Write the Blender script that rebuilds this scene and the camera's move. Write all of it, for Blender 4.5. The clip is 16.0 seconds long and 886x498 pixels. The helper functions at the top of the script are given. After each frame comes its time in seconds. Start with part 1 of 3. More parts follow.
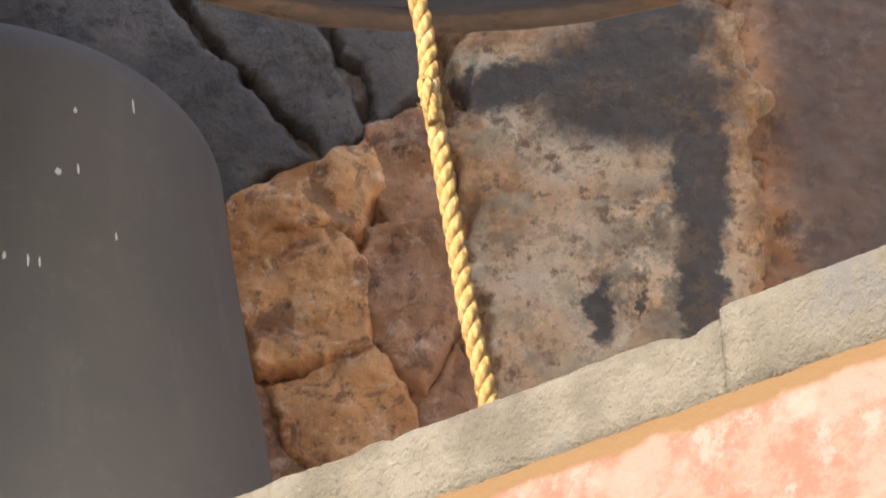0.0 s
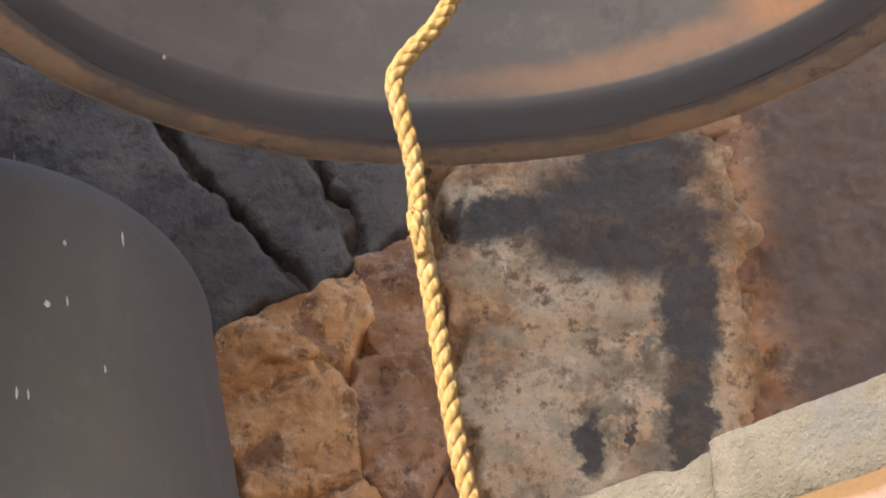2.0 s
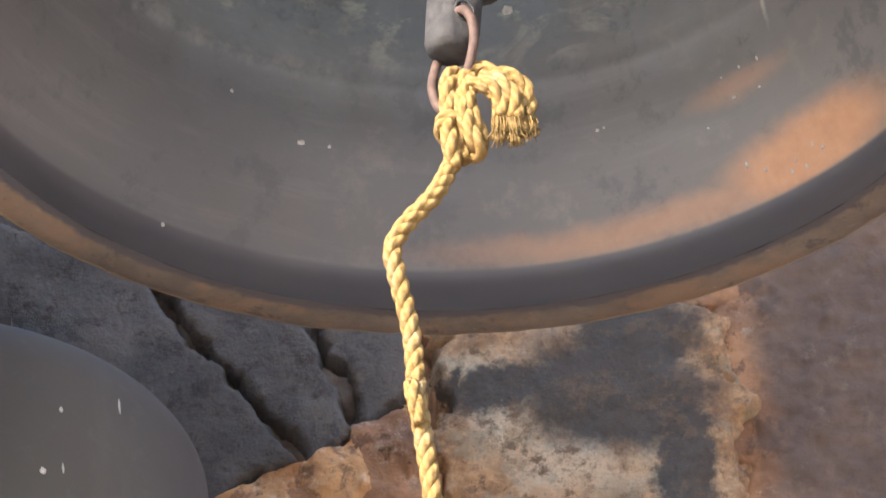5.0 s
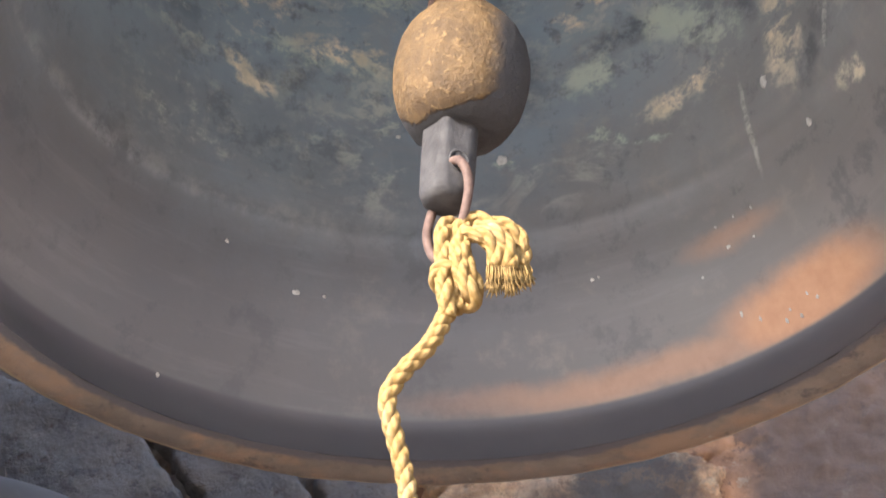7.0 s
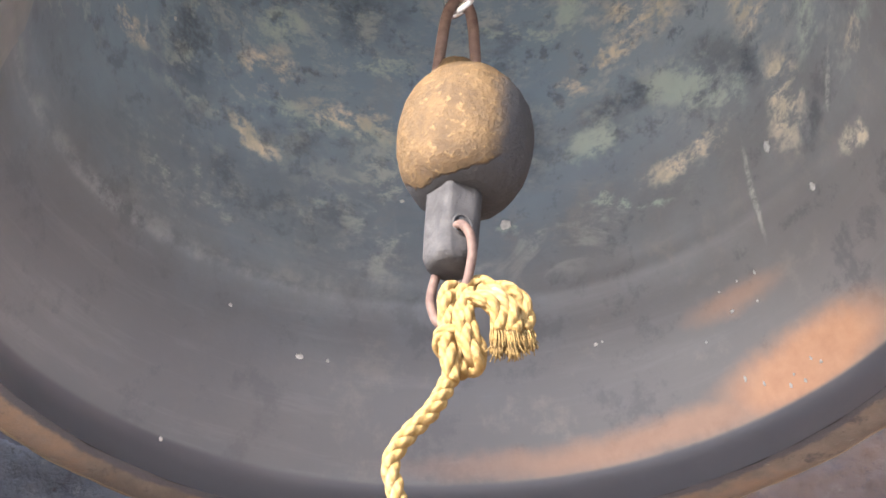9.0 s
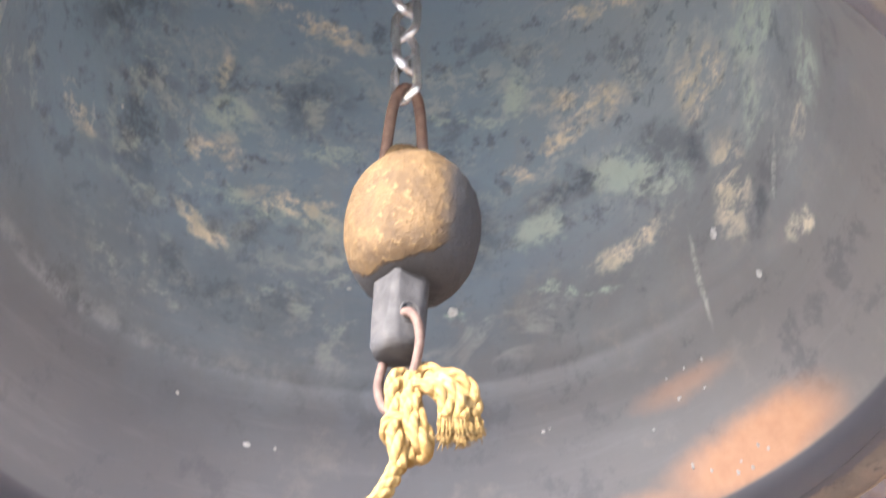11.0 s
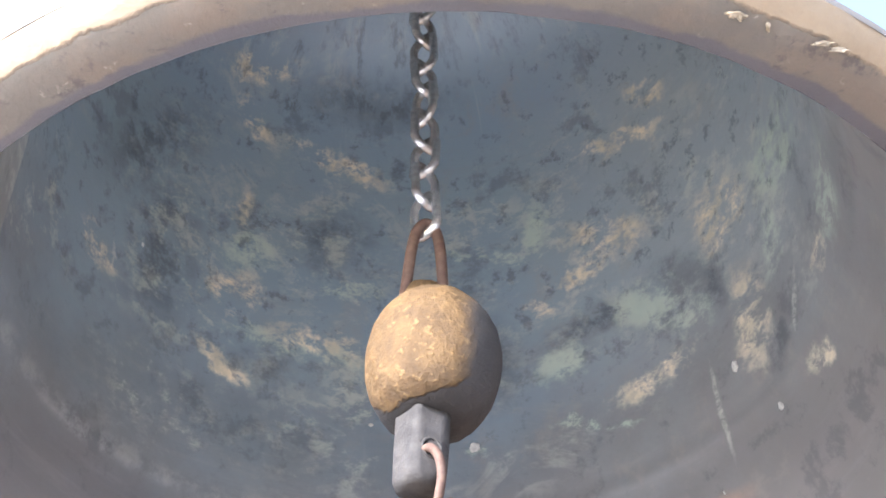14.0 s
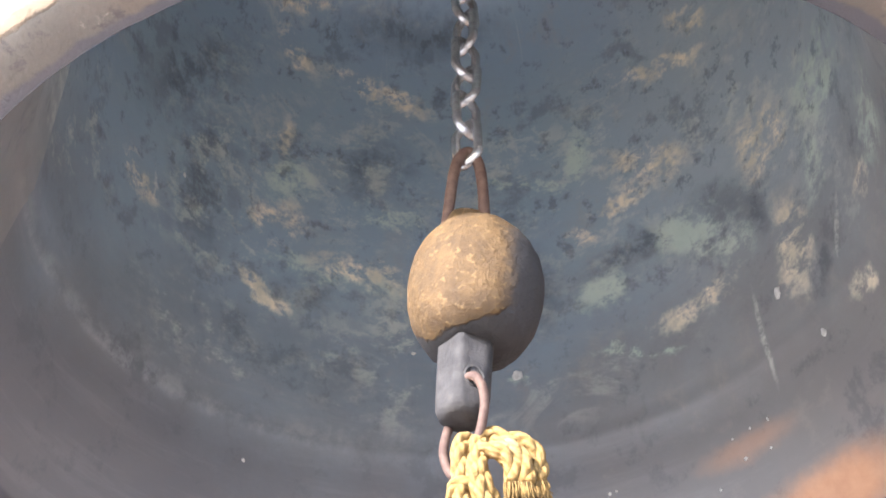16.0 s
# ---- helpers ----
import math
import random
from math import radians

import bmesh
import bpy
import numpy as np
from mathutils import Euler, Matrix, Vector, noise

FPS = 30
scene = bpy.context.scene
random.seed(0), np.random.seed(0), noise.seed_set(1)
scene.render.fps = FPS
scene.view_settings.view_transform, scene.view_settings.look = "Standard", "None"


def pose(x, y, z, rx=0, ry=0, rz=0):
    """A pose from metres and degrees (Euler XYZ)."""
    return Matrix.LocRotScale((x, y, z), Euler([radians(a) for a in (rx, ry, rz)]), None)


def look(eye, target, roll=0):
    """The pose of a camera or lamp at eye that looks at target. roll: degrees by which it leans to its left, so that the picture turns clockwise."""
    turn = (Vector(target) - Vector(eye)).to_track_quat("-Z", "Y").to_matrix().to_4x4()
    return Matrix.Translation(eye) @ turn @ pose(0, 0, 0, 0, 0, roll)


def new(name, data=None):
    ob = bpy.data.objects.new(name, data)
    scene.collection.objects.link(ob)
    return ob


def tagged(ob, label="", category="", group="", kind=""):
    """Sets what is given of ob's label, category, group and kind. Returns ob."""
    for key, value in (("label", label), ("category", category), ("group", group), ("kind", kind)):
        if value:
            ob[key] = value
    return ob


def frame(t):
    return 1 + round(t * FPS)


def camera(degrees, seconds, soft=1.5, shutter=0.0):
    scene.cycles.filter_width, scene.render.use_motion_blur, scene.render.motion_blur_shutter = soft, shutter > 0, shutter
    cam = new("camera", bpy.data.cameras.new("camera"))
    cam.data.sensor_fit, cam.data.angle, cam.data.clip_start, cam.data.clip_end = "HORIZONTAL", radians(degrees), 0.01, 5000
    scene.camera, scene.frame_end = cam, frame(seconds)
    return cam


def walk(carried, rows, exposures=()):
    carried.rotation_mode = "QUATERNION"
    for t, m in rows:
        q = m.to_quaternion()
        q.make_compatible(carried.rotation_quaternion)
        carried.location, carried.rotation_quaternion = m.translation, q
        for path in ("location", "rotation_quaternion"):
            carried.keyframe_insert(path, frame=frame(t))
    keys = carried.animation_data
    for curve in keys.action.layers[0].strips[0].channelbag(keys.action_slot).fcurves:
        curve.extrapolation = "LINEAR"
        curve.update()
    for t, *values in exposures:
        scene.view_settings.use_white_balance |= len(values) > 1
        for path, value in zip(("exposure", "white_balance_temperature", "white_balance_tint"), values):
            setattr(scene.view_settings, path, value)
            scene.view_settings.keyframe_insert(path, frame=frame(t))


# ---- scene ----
cam = camera(16.0, 16.0, soft=1.6, shutter=0.6)
EYE = (0.0, 0.0, 1.6)
PATH = [
    (0.0, 120.286, 1.913, 1.117),
    (0.5, 121.052, 2.020, 1.051),
    (1.0, 121.597, 1.991, 0.958),
    (1.5, 122.165, 2.011, 0.927),
    (2.0, 122.688, 2.032, 0.960),
    (2.5, 123.412, 1.971, 0.996),
    (3.0, 124.044, 1.968, 1.072),
    (3.5, 124.537, 1.982, 1.121),
    (3.7, 124.647, 1.893, 1.055),
    (5.8, 126.558, 1.864, 0.640),
    (6.0, 126.769, 1.933, 0.681),
    (6.5, 127.692, 1.853, 0.637),
    (7.0, 128.473, 1.866, 0.685),
    (7.5, 128.966, 1.802, 0.733),
    (8.0, 129.173, 1.689, 0.720),
    (8.2, 129.310, 1.701, 0.729),
    (10.3, 130.000, 2.046, 0.435),
    (10.5, 130.155, 2.118, 0.350),
    (11.0, 131.205, 2.442, 0.006),
    (11.5, 132.463, 2.711, -0.140),
    (12.0, 133.132, 2.640, -0.218),
    (12.5, 133.455, 2.603, -0.073),
    (13.0, 133.573, 2.621, 0.147),
    (13.5, 133.642, 2.644, 0.409),
    (14.0, 133.693, 2.583, 0.641),
    (14.5, 133.626, 2.374, 0.885),
    (15.0, 133.415, 2.324, 1.162),
    (15.5, 132.904, 2.352, 1.395),
    (16.0, 132.427, 2.338, 1.451),
]
# seconds, stops, kelvin, tint: the picture brightens and cools as it tilts up
EXPOSURE = [(0.0, 2.53, 6850, 14), (2.0, 2.42, 6800, 14), (3.5, 2.5, 6550, 13), (6.0, 2.78, 6250, 13), (7.0, 2.83, 6150, 14), (10.5, 3.38, 5900, 14), (12.3, 3.52, 5850, 14), (14.0, 3.30, 5700, 13), (16.0, 3.12, 5750, 14)]
walk(cam, [(t, pose(*EYE, a, b, c)) for t, a, b, c in PATH], EXPOSURE)

# ---- world, sun ----
SUN_EL, SUN_AZ = 24.0, 40.0          # the sun stands behind the viewer and to the left
world = bpy.data.worlds.new("world")
scene.world = world
world.use_nodes = True
wt = world.node_tree
sky = wt.nodes.new("ShaderNodeTexSky")
sky.sky_type, sky.sun_disc = "NISHITA", False
sky.sun_elevation, sky.sun_rotation = radians(SUN_EL), radians(180 + SUN_AZ)
wt.links.new(sky.outputs[0], wt.nodes["Background"].inputs[0])
wt.nodes["Background"].inputs[1].default_value = 0.12
to_sun = Vector((-math.sin(radians(SUN_AZ)) * math.cos(radians(SUN_EL)),
                 -math.cos(radians(SUN_AZ)) * math.cos(radians(SUN_EL)), math.sin(radians(SUN_EL))))
sun = new("sun", bpy.data.lights.new("sun", "SUN"))
sun.data.energy, sun.data.angle, sun.data.color = 3.0, radians(4.0), (1.0, 0.93, 0.82)
sun.matrix_world = look((0, 0, 0), -to_sun)


# ---- materials ----
class Nodes:
    """Short hand for a node tree that ends in one Principled BSDF."""

    def __init__(self, name):
        self.m = bpy.data.materials.new(name)
        self.m.use_nodes = True
        self.t = self.m.node_tree
        self.b = self.t.nodes["Principled BSDF"]
        self.co = self.t.nodes.new("ShaderNodeTexCoord")
        self.p = self.co.outputs["Object"]

    def put(self, socket, v):
        if isinstance(v, bpy.types.NodeSocket):
            self.t.links.new(v, socket)
        elif isinstance(v, (tuple, list)) and len(v) == 3 and socket.type == "RGBA":
            socket.default_value = (*v, 1)
        else:
            socket.default_value = v

    def noise(self, scale, detail=4.0, rough=0.55, vec=None, dist=0.0):
        n = self.t.nodes.new("ShaderNodeTexNoise")
        self.put(n.inputs["Vector"], vec or self.p)
        self.put(n.inputs["Scale"], scale)
        self.put(n.inputs["Detail"], detail)
        self.put(n.inputs["Roughness"], rough)
        self.put(n.inputs["Distortion"], dist)
        return n.outputs["Fac"]

    def stretch(self, x, y, z, vec=None):
        n = self.t.nodes.new("ShaderNodeMapping")
        self.put(n.inputs["Vector"], vec or self.p)
        n.inputs["Scale"].default_value = (x, y, z)
        return n.outputs[0]

    def math(self, op, a, b=0.0, clamp=False):
        n = self.t.nodes.new("ShaderNodeMath")
        n.operation, n.use_clamp = op, clamp
        self.put(n.inputs[0], a)
        self.put(n.inputs[1], b)
        return n.outputs[0]

    def step(self, v, lo, hi):
        n = self.t.nodes.new("ShaderNodeMapRange")
        n.interpolation_type = "SMOOTHSTEP"
        self.put(n.inputs["Value"], v)
        n.inputs["From Min"].default_value, n.inputs["From Max"].default_value = lo, hi
        return n.outputs[0]

    def mix(self, f, a, b):
        n = self.t.nodes.new("ShaderNodeMix")
        n.data_type = "RGBA"
        self.put(n.inputs["Factor"], f)
        self.put(n.inputs[6], a)
        self.put(n.inputs[7], b)
        return n.outputs[2]

    def axis(self, k):
        n = self.t.nodes.new("ShaderNodeSeparateXYZ")
        self.t.links.new(self.p, n.inputs[0])
        return n.outputs[k]

    def warp(self, *waves):
        """The surface's coordinates pushed about by noise; waves: (scale, reach) pairs."""
        v = self.p
        for scale, reach in waves:
            n = self.t.nodes.new("ShaderNodeTexNoise")
            self.put(n.inputs["Vector"], self.p)
            self.put(n.inputs["Scale"], scale)
            self.put(n.inputs["Detail"], 5.0)
            self.put(n.inputs["Roughness"], 0.65)
            m = self.t.nodes.new("ShaderNodeVectorMath")
            m.operation = "SUBTRACT"
            self.put(m.inputs[0], n.outputs["Color"])
            m.inputs[1].default_value = (0.5, 0.5, 0.5)
            k = self.t.nodes.new("ShaderNodeVectorMath")
            k.operation = "MULTIPLY_ADD"
            self.put(k.inputs[0], m.outputs[0])
            k.inputs[1].default_value = (reach, 0, reach)
            self.put(k.inputs[2], v)
            v = k.outputs[0]
        return v

    def marks(self, vec, items, lo=1.3, hi=0.45):
        """Stains at (x, z, half length, half width, turn) in a warped upright plane, the strongest at each place."""
        out = None
        for x, z, a, b, turn in items:
            n = self.t.nodes.new("ShaderNodeMapping")
            n.vector_type = "TEXTURE"
            self.put(n.inputs["Vector"], vec)
            n.inputs["Location"].default_value = (x, 0, z)
            n.inputs["Rotation"].default_value = (0, -radians(turn), 0)
            n.inputs["Scale"].default_value = (a, 1000, b)
            m = self.t.nodes.new("ShaderNodeVectorMath")
            m.operation = "LENGTH"
            self.put(m.inputs[0], n.outputs[0])
            d = m.outputs["Value"]
            out = d if out is None else self.math("MINIMUM", out, d)
        return self.step(out, lo, hi)

    def done(self, color, rough=0.8, metal=0.0, bump=None, strength=0.3, distance=0.004, spec=0.3):
        self.put(self.b.inputs["Base Color"], color)
        self.put(self.b.inputs["Roughness"], rough)
        self.put(self.b.inputs["Metallic"], metal)
        self.put(self.b.inputs["Specular IOR Level"], spec)
        if bump is not None:
            n = self.t.nodes.new("ShaderNodeBump")
            n.inputs["Strength"].default_value, n.inputs["Distance"].default_value = strength, distance
            self.put(n.inputs["Height"], bump)
            self.t.links.new(n.outputs[0], self.b.inputs["Normal"])
        return self.m


# stains on the bell's inside: along the wall, up, half length, half width, turn
TAN_SMEARS = [
    (0.76, 0.521, 0.029, 0.014, -89), (0.755, 0.633, 0.035, 0.016, 33), (0.76, 0.692, 0.056, 0.015, -8), (0.65, 0.60, 0.066, 0.014, 20), (0.776, 0.413, 0.05, 0.02, -32),
    (0.68, 0.388, 0.054, 0.015, 2), (0.775, 0.329, 0.033, 0.011, 28), (0.258, 0.586, 0.036, 0.016, 37), (0.31, 0.561, 0.076, 0.009, 20), (0.345, 0.457, 0.049, 0.029, 27),
    (0.38, 0.429, 0.044, 0.011, -3), (0.434, 0.407, 0.016, 0.009, 24), (0.197, 0.272, 0.051, 0.027, -82), (0.192, 0.392, 0.054, 0.033, 45), (0.127, 0.182, 0.022, 0.014, -14),
    (0.326, 0.286, 0.054, 0.013, -7), (0.074, 0.239, 0.017, 0.016, -13), (0.946, 0.376, 0.028, 0.016, 20)]
GREEN_SMEARS = [
    (0.753, 0.468, 0.039, 0.02, -26), (0.421, 0.50, 0.034, 0.016, -86), (0.419, 0.336, 0.027, 0.018, -2), (0.079, 0.378, 0.073, 0.044, 4), (0.012, 0.262, 0.058, 0.039, -17),
    (0.14, 0.31, 0.037, 0.018, -59), (0.311, 0.365, 0.049, 0.024, 23), (0.479, 0.481, 0.058, 0.007, 13), (0.516, 0.267, 0.013, 0.006, -9), (0.703, 0.38, 0.078, 0.013, 1),
    (0.392, 0.261, 0.053, 0.006, 18), (0.636, 0.444, 0.037, 0.01, 2), (0.271, 0.319, 0.03, 0.019, 33)]
DARK_SMEARS = [
    (0.729, 0.347, 0.032, 0.024, -34), (0.859, 0.431, 0.078, 0.045, -88), (0.375, 0.37, 0.065, 0.016, -9), (0.655, 0.509, 0.04, 0.033, -26), (0.231, 0.339, 0.035, 0.022, -82),
    (0.491, 0.358, 0.044, 0.029, -90), (0.601, 0.673, 0.087, 0.021, -1), (0.262, 0.373, 0.038, 0.018, 25), (0.17, 0.229, 0.03, 0.018, -61), (0.893, 0.537, 0.091, 0.036, -47)]
DRIPS = [(0.264, 0.216, 0.046, 0.0035, -85), (0.924, 0.385, 0.018, 0.003, 78), (0.13, 0.242, 0.03, 0.005, -56)]


def bell_inside_material():
    n = Nodes("bell_patina_inside")
    z = n.axis(2)
    arc = n.math("MULTIPLY", n.math("ARCTAN2", n.axis(1), n.axis(0)), 0.36)
    flat = n.t.nodes.new("ShaderNodeCombineXYZ")
    n.put(flat.inputs[0], arc)
    n.put(flat.inputs[2], z)
    n.p = flat.outputs[0]               # unrolled: along the wall, and up
    loose = n.warp((9, 0.055), (34, 0.034), (95, 0.016))
    tight = n.warp((14, 0.018), (60, 0.006))
    # The upper wall is painted paler to make up for weak light there.
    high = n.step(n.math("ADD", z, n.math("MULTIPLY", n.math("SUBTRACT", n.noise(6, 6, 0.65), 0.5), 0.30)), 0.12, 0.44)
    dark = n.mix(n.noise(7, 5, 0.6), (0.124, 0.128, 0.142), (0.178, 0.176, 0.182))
    # Paler and warmer towards the right of the wall.
    right_pale = n.math("MULTIPLY", n.step(arc, 0.62, 0.22), n.math("ADD", 0.35, n.math("MULTIPLY", n.noise(8, 6, 0.65), 0.9)))
    dark = n.mix(right_pale, dark, (0.245, 0.232, 0.222))
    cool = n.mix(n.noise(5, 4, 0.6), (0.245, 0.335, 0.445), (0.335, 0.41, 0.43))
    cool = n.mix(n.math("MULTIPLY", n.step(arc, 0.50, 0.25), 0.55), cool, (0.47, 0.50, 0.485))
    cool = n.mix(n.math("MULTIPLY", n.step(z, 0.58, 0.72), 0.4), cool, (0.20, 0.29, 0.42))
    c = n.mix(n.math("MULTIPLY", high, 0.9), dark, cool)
    lines = n.noise(60, 6, 0.7, n.stretch(0.10, 1, 1.0))
    c = n.mix(n.math("MULTIPLY", n.step(lines, 0.50, 0.66), 0.16), c, (0.30, 0.295, 0.30))
    blotch = n.noise(13, 8, 0.72)
    c = n.mix(n.math("MULTIPLY", n.step(blotch, 0.47, 0.38), 0.40), c, (0.085, 0.09, 0.105))
    c = n.mix(n.math("MULTIPLY", n.math("MULTIPLY", n.step(blotch, 0.54, 0.66), n.step(arc, 0.95, 0.45)), 0.30), c, (0.36, 0.325, 0.28))
    c = n.mix(n.math("MULTIPLY", n.math("MULTIPLY", n.marks(loose, DARK_SMEARS, 1.6, 0.2), n.step(n.noise(26, 8, 0.72), 0.38, 0.60)), 0.75), c, (0.085, 0.095, 0.112))
    smear = n.math("ADD", n.math("MULTIPLY", n.noise(16, 9, 0.68, n.stretch(0.8, 1, 1.0), 0.35), 0.5), n.math("MULTIPLY", n.noise(60, 9, 0.74, n.stretch(0.7, 1, 1.0), 0.3), 0.5))
    torn = n.step(smear, 0.445, 0.55)
    faint = n.math("MULTIPLY", n.math("MULTIPLY", n.step(smear, 0.50, 0.60), n.step(n.noise(5.5, 4, 0.55), 0.44, 0.60)), n.math("MULTIPLY", n.step(z, 0.19, 0.28), n.step(z, 0.72, 0.45)))
    c = n.mix(n.math("MULTIPLY", faint, 0.65), c, (0.58, 0.60, 0.52))
    curl = n.math("ABSOLUTE", n.math("SUBTRACT", n.noise(13, 6, 0.6, n.stretch(0.75, 1, 1.0), 0.9), 0.5))
    curl = n.math("MULTIPLY", n.math("MULTIPLY", n.step(curl, 0.085, 0.0), n.step(n.noise(7, 4), 0.42, 0.60)), n.math("MULTIPLY", n.step(z, 0.17, 0.26), n.step(arc, 0.98, 0.80)))
    c = n.mix(n.math("MULTIPLY", n.math("MULTIPLY", curl, n.step(smear, 0.44, 0.56)), 0.45), c, (0.52, 0.53, 0.48))
    green = n.math("MULTIPLY", n.marks(loose, GREEN_SMEARS), torn)
    c = n.mix(n.math("MULTIPLY", green, 0.8), c, n.mix(n.noise(20, 4), (0.44, 0.56, 0.50), (0.66, 0.70, 0.55)))
    tan = n.math("MULTIPLY", n.marks(loose, TAN_SMEARS), torn)
    c = n.mix(n.math("MULTIPLY", tan, 0.95), c, n.mix(n.step(n.noise(24, 6, 0.65), 0.40, 0.62), (0.64, 0.59, 0.45), (0.92, 0.80, 0.60)))
    c = n.mix(n.math("MULTIPLY", n.math("MULTIPLY", n.marks(tight, DRIPS), torn), 0.6), c, (0.66, 0.64, 0.58))
    pale = n.math("MAXIMUM", tan, green)
    scab = n.noise(34, 7, 0.7)
    c = n.mix(n.math("MULTIPLY", n.math("MULTIPLY", n.step(scab, 0.45, 0.36), high), 0.55), c, (0.105, 0.12, 0.14))
    drip = n.noise(30, 4, 0.6, n.stretch(1, 1, 0.12))
    c = n.mix(n.math("MULTIPLY", n.step(drip, 0.64, 0.74), n.math("MULTIPLY", high, 0.25)), c, (0.64, 0.63, 0.57))
    rib = n.math("ADD", z, n.math("MULTIPLY", n.math("SUBTRACT", n.noise(9, 5, 0.65), 0.5), 0.018))
    band = n.math("MULTIPLY", n.step(n.math("ABSOLUTE", n.math("SUBTRACT", rib, 0.198)), 0.013, 0.003), n.step(arc, 0.62, 0.74))
    c = n.mix(n.math("MULTIPLY", n.math("MULTIPLY", band, n.step(n.noise(26, 5, 0.7), 0.42, 0.64)), 0.42), c, (0.42, 0.44, 0.43))
    # Warm light reflected on the lower right wall, painted as an orange patch.
    soft = n.warp((12, 0.02), (50, 0.012))
    worn = n.math("MAXIMUM", n.marks(soft, [(0.277, 0.064, 0.080, 0.028, 0)], 1.35, 0.5), n.math("MULTIPLY", n.marks(soft, [(0.40, 0.057, 0.16, 0.013, 0)], 1.6, 0.3), 0.55))
    # Shade in the band just above the lip, painted as darker bronze.
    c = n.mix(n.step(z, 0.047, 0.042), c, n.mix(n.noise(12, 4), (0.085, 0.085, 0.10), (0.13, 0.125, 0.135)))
    worn = n.math("MAXIMUM", worn, n.math("MULTIPLY", n.marks(soft, [(0.314, 0.135, 0.045, 0.011, 0)], 1.5, 0.3), 0.4))
    worn = n.math("MULTIPLY", worn, n.step(z, 0.043, 0.047))
    c = n.mix(n.math("MULTIPLY", worn, 0.85), c, n.mix(n.noise(60, 5, 0.7), (0.56, 0.27, 0.135), (0.82, 0.48, 0.28)))
    grain = n.math("ADD", n.noise(160, 3), n.math("MULTIPLY", worn, n.noise(70, 6, 0.75)))
    return n.done(c, n.math("ADD", 0.38, n.math("MULTIPLY", pale, 0.3)), 0.08, n.math("ADD", grain, smear), 0.10, 0.002, 0.5)


def bell_lip_material():
    n = Nodes("bell_lip_bronze")
    x, y = n.axis(0), n.axis(1)
    r = n.math("SQRT", n.math("ADD", n.math("MULTIPLY", x, x), n.math("MULTIPLY", y, y)))
    c = n.mix(n.step(n.noise(11, 7, 0.68), 0.35, 0.68), (0.135, 0.112, 0.095), (0.225, 0.180, 0.145))
    c = n.mix(n.math("MULTIPLY", n.step(n.noise(7, 6, 0.66), 0.47, 0.60), 0.7), c, (0.285, 0.185, 0.120))
    # Shade on the near half of the lip is painted in as dark grey.
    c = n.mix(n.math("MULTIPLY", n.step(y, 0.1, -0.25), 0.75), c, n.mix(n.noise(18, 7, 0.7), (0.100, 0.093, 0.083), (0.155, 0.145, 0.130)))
    c = n.mix(n.step(n.noise(45, 7, 0.72), 0.60, 0.72), c, (0.31, 0.28, 0.24))
    c = n.mix(n.math("MULTIPLY", n.step(n.noise(24, 8, 0.74), 0.46, 0.36), 0.8), c, (0.075, 0.068, 0.068))
    # The sunlit outer chamfer is painted in as a ragged tan edge.
    ragged = n.math("ADD", r, n.math("MULTIPLY", n.math("SUBTRACT", n.noise(20, 7, 0.7), 0.5), 0.02))
    edge = n.step(ragged, 0.494, 0.498)
    c = n.mix(n.math("MULTIPLY", edge, 0.8), c, n.mix(n.noise(30, 6, 0.7), (0.24, 0.18, 0.12), (0.40, 0.32, 0.23)))
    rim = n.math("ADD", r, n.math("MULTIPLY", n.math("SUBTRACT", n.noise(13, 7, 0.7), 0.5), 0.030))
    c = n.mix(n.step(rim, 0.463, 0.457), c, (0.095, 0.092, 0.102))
    return n.done(c, 0.65, 0.05, n.math("ADD", n.noise(60, 7, 0.72), edge), 0.6, 0.004, 0.35)


def bell_outside_material(name, tone=1.0):
    n = Nodes(name)
    run = n.noise(22, 5, 0.6, n.stretch(1, 1, 0.1))
    c = n.mix(n.noise(6, 5, 0.6), (0.084 * tone, 0.081 * tone, 0.080 * tone), (0.132 * tone, 0.116 * tone, 0.100 * tone))
    c = n.mix(n.math("MULTIPLY", n.step(run, 0.5, 0.75), 0.30), c, (0.165 * tone, 0.147 * tone, 0.128 * tone))
    c = n.mix(n.math("MULTIPLY", n.step(n.noise(38, 6, 0.7), 0.54, 0.70), 0.25), c, (0.16 * tone, 0.15 * tone, 0.14 * tone))
    return n.done(c, 0.72, 0.0, n.noise(120, 3), 0.10, 0.002, 0.3)


def stone_material(name, a, b, c3, soot=0.0, vein_colour=(0.20, 0.10, 0.065)):
    n = Nodes(name)
    info = n.t.nodes.new("ShaderNodeObjectInfo")
    r = info.outputs["Random"]
    g = n.noise(9, 7, 0.62)
    c = n.mix(n.step(g, 0.34, 0.66), a, b)
    c = n.mix(n.math("MULTIPLY", n.step(n.noise(32, 8, 0.75), 0.53, 0.64), 0.75), c, c3)
    c = n.mix(n.math("MULTIPLY", r, 0.35), c, a)
    vein = n.noise(17, 8, 0.72, None, 0.6)
    c = n.mix(n.math("MULTIPLY", n.step(vein, 0.48, 0.39), 0.65), c, vein_colour)
    pits = n.noise(55, 6, 0.72)
    c = n.mix(n.math("MULTIPLY", n.step(pits, 0.44, 0.30), 0.8), c, (0.10, 0.065, 0.045))
    if soot:
        c = n.mix(n.math("MULTIPLY", n.step(n.noise(5, 5, 0.6), 0.38, 0.62), soot), c, (0.035, 0.034, 0.036))
    return n.done(c, 0.9, 0, n.math("ADD", pits, n.math("MULTIPLY", g, 2.0)), 0.8, 0.009, 0.2)


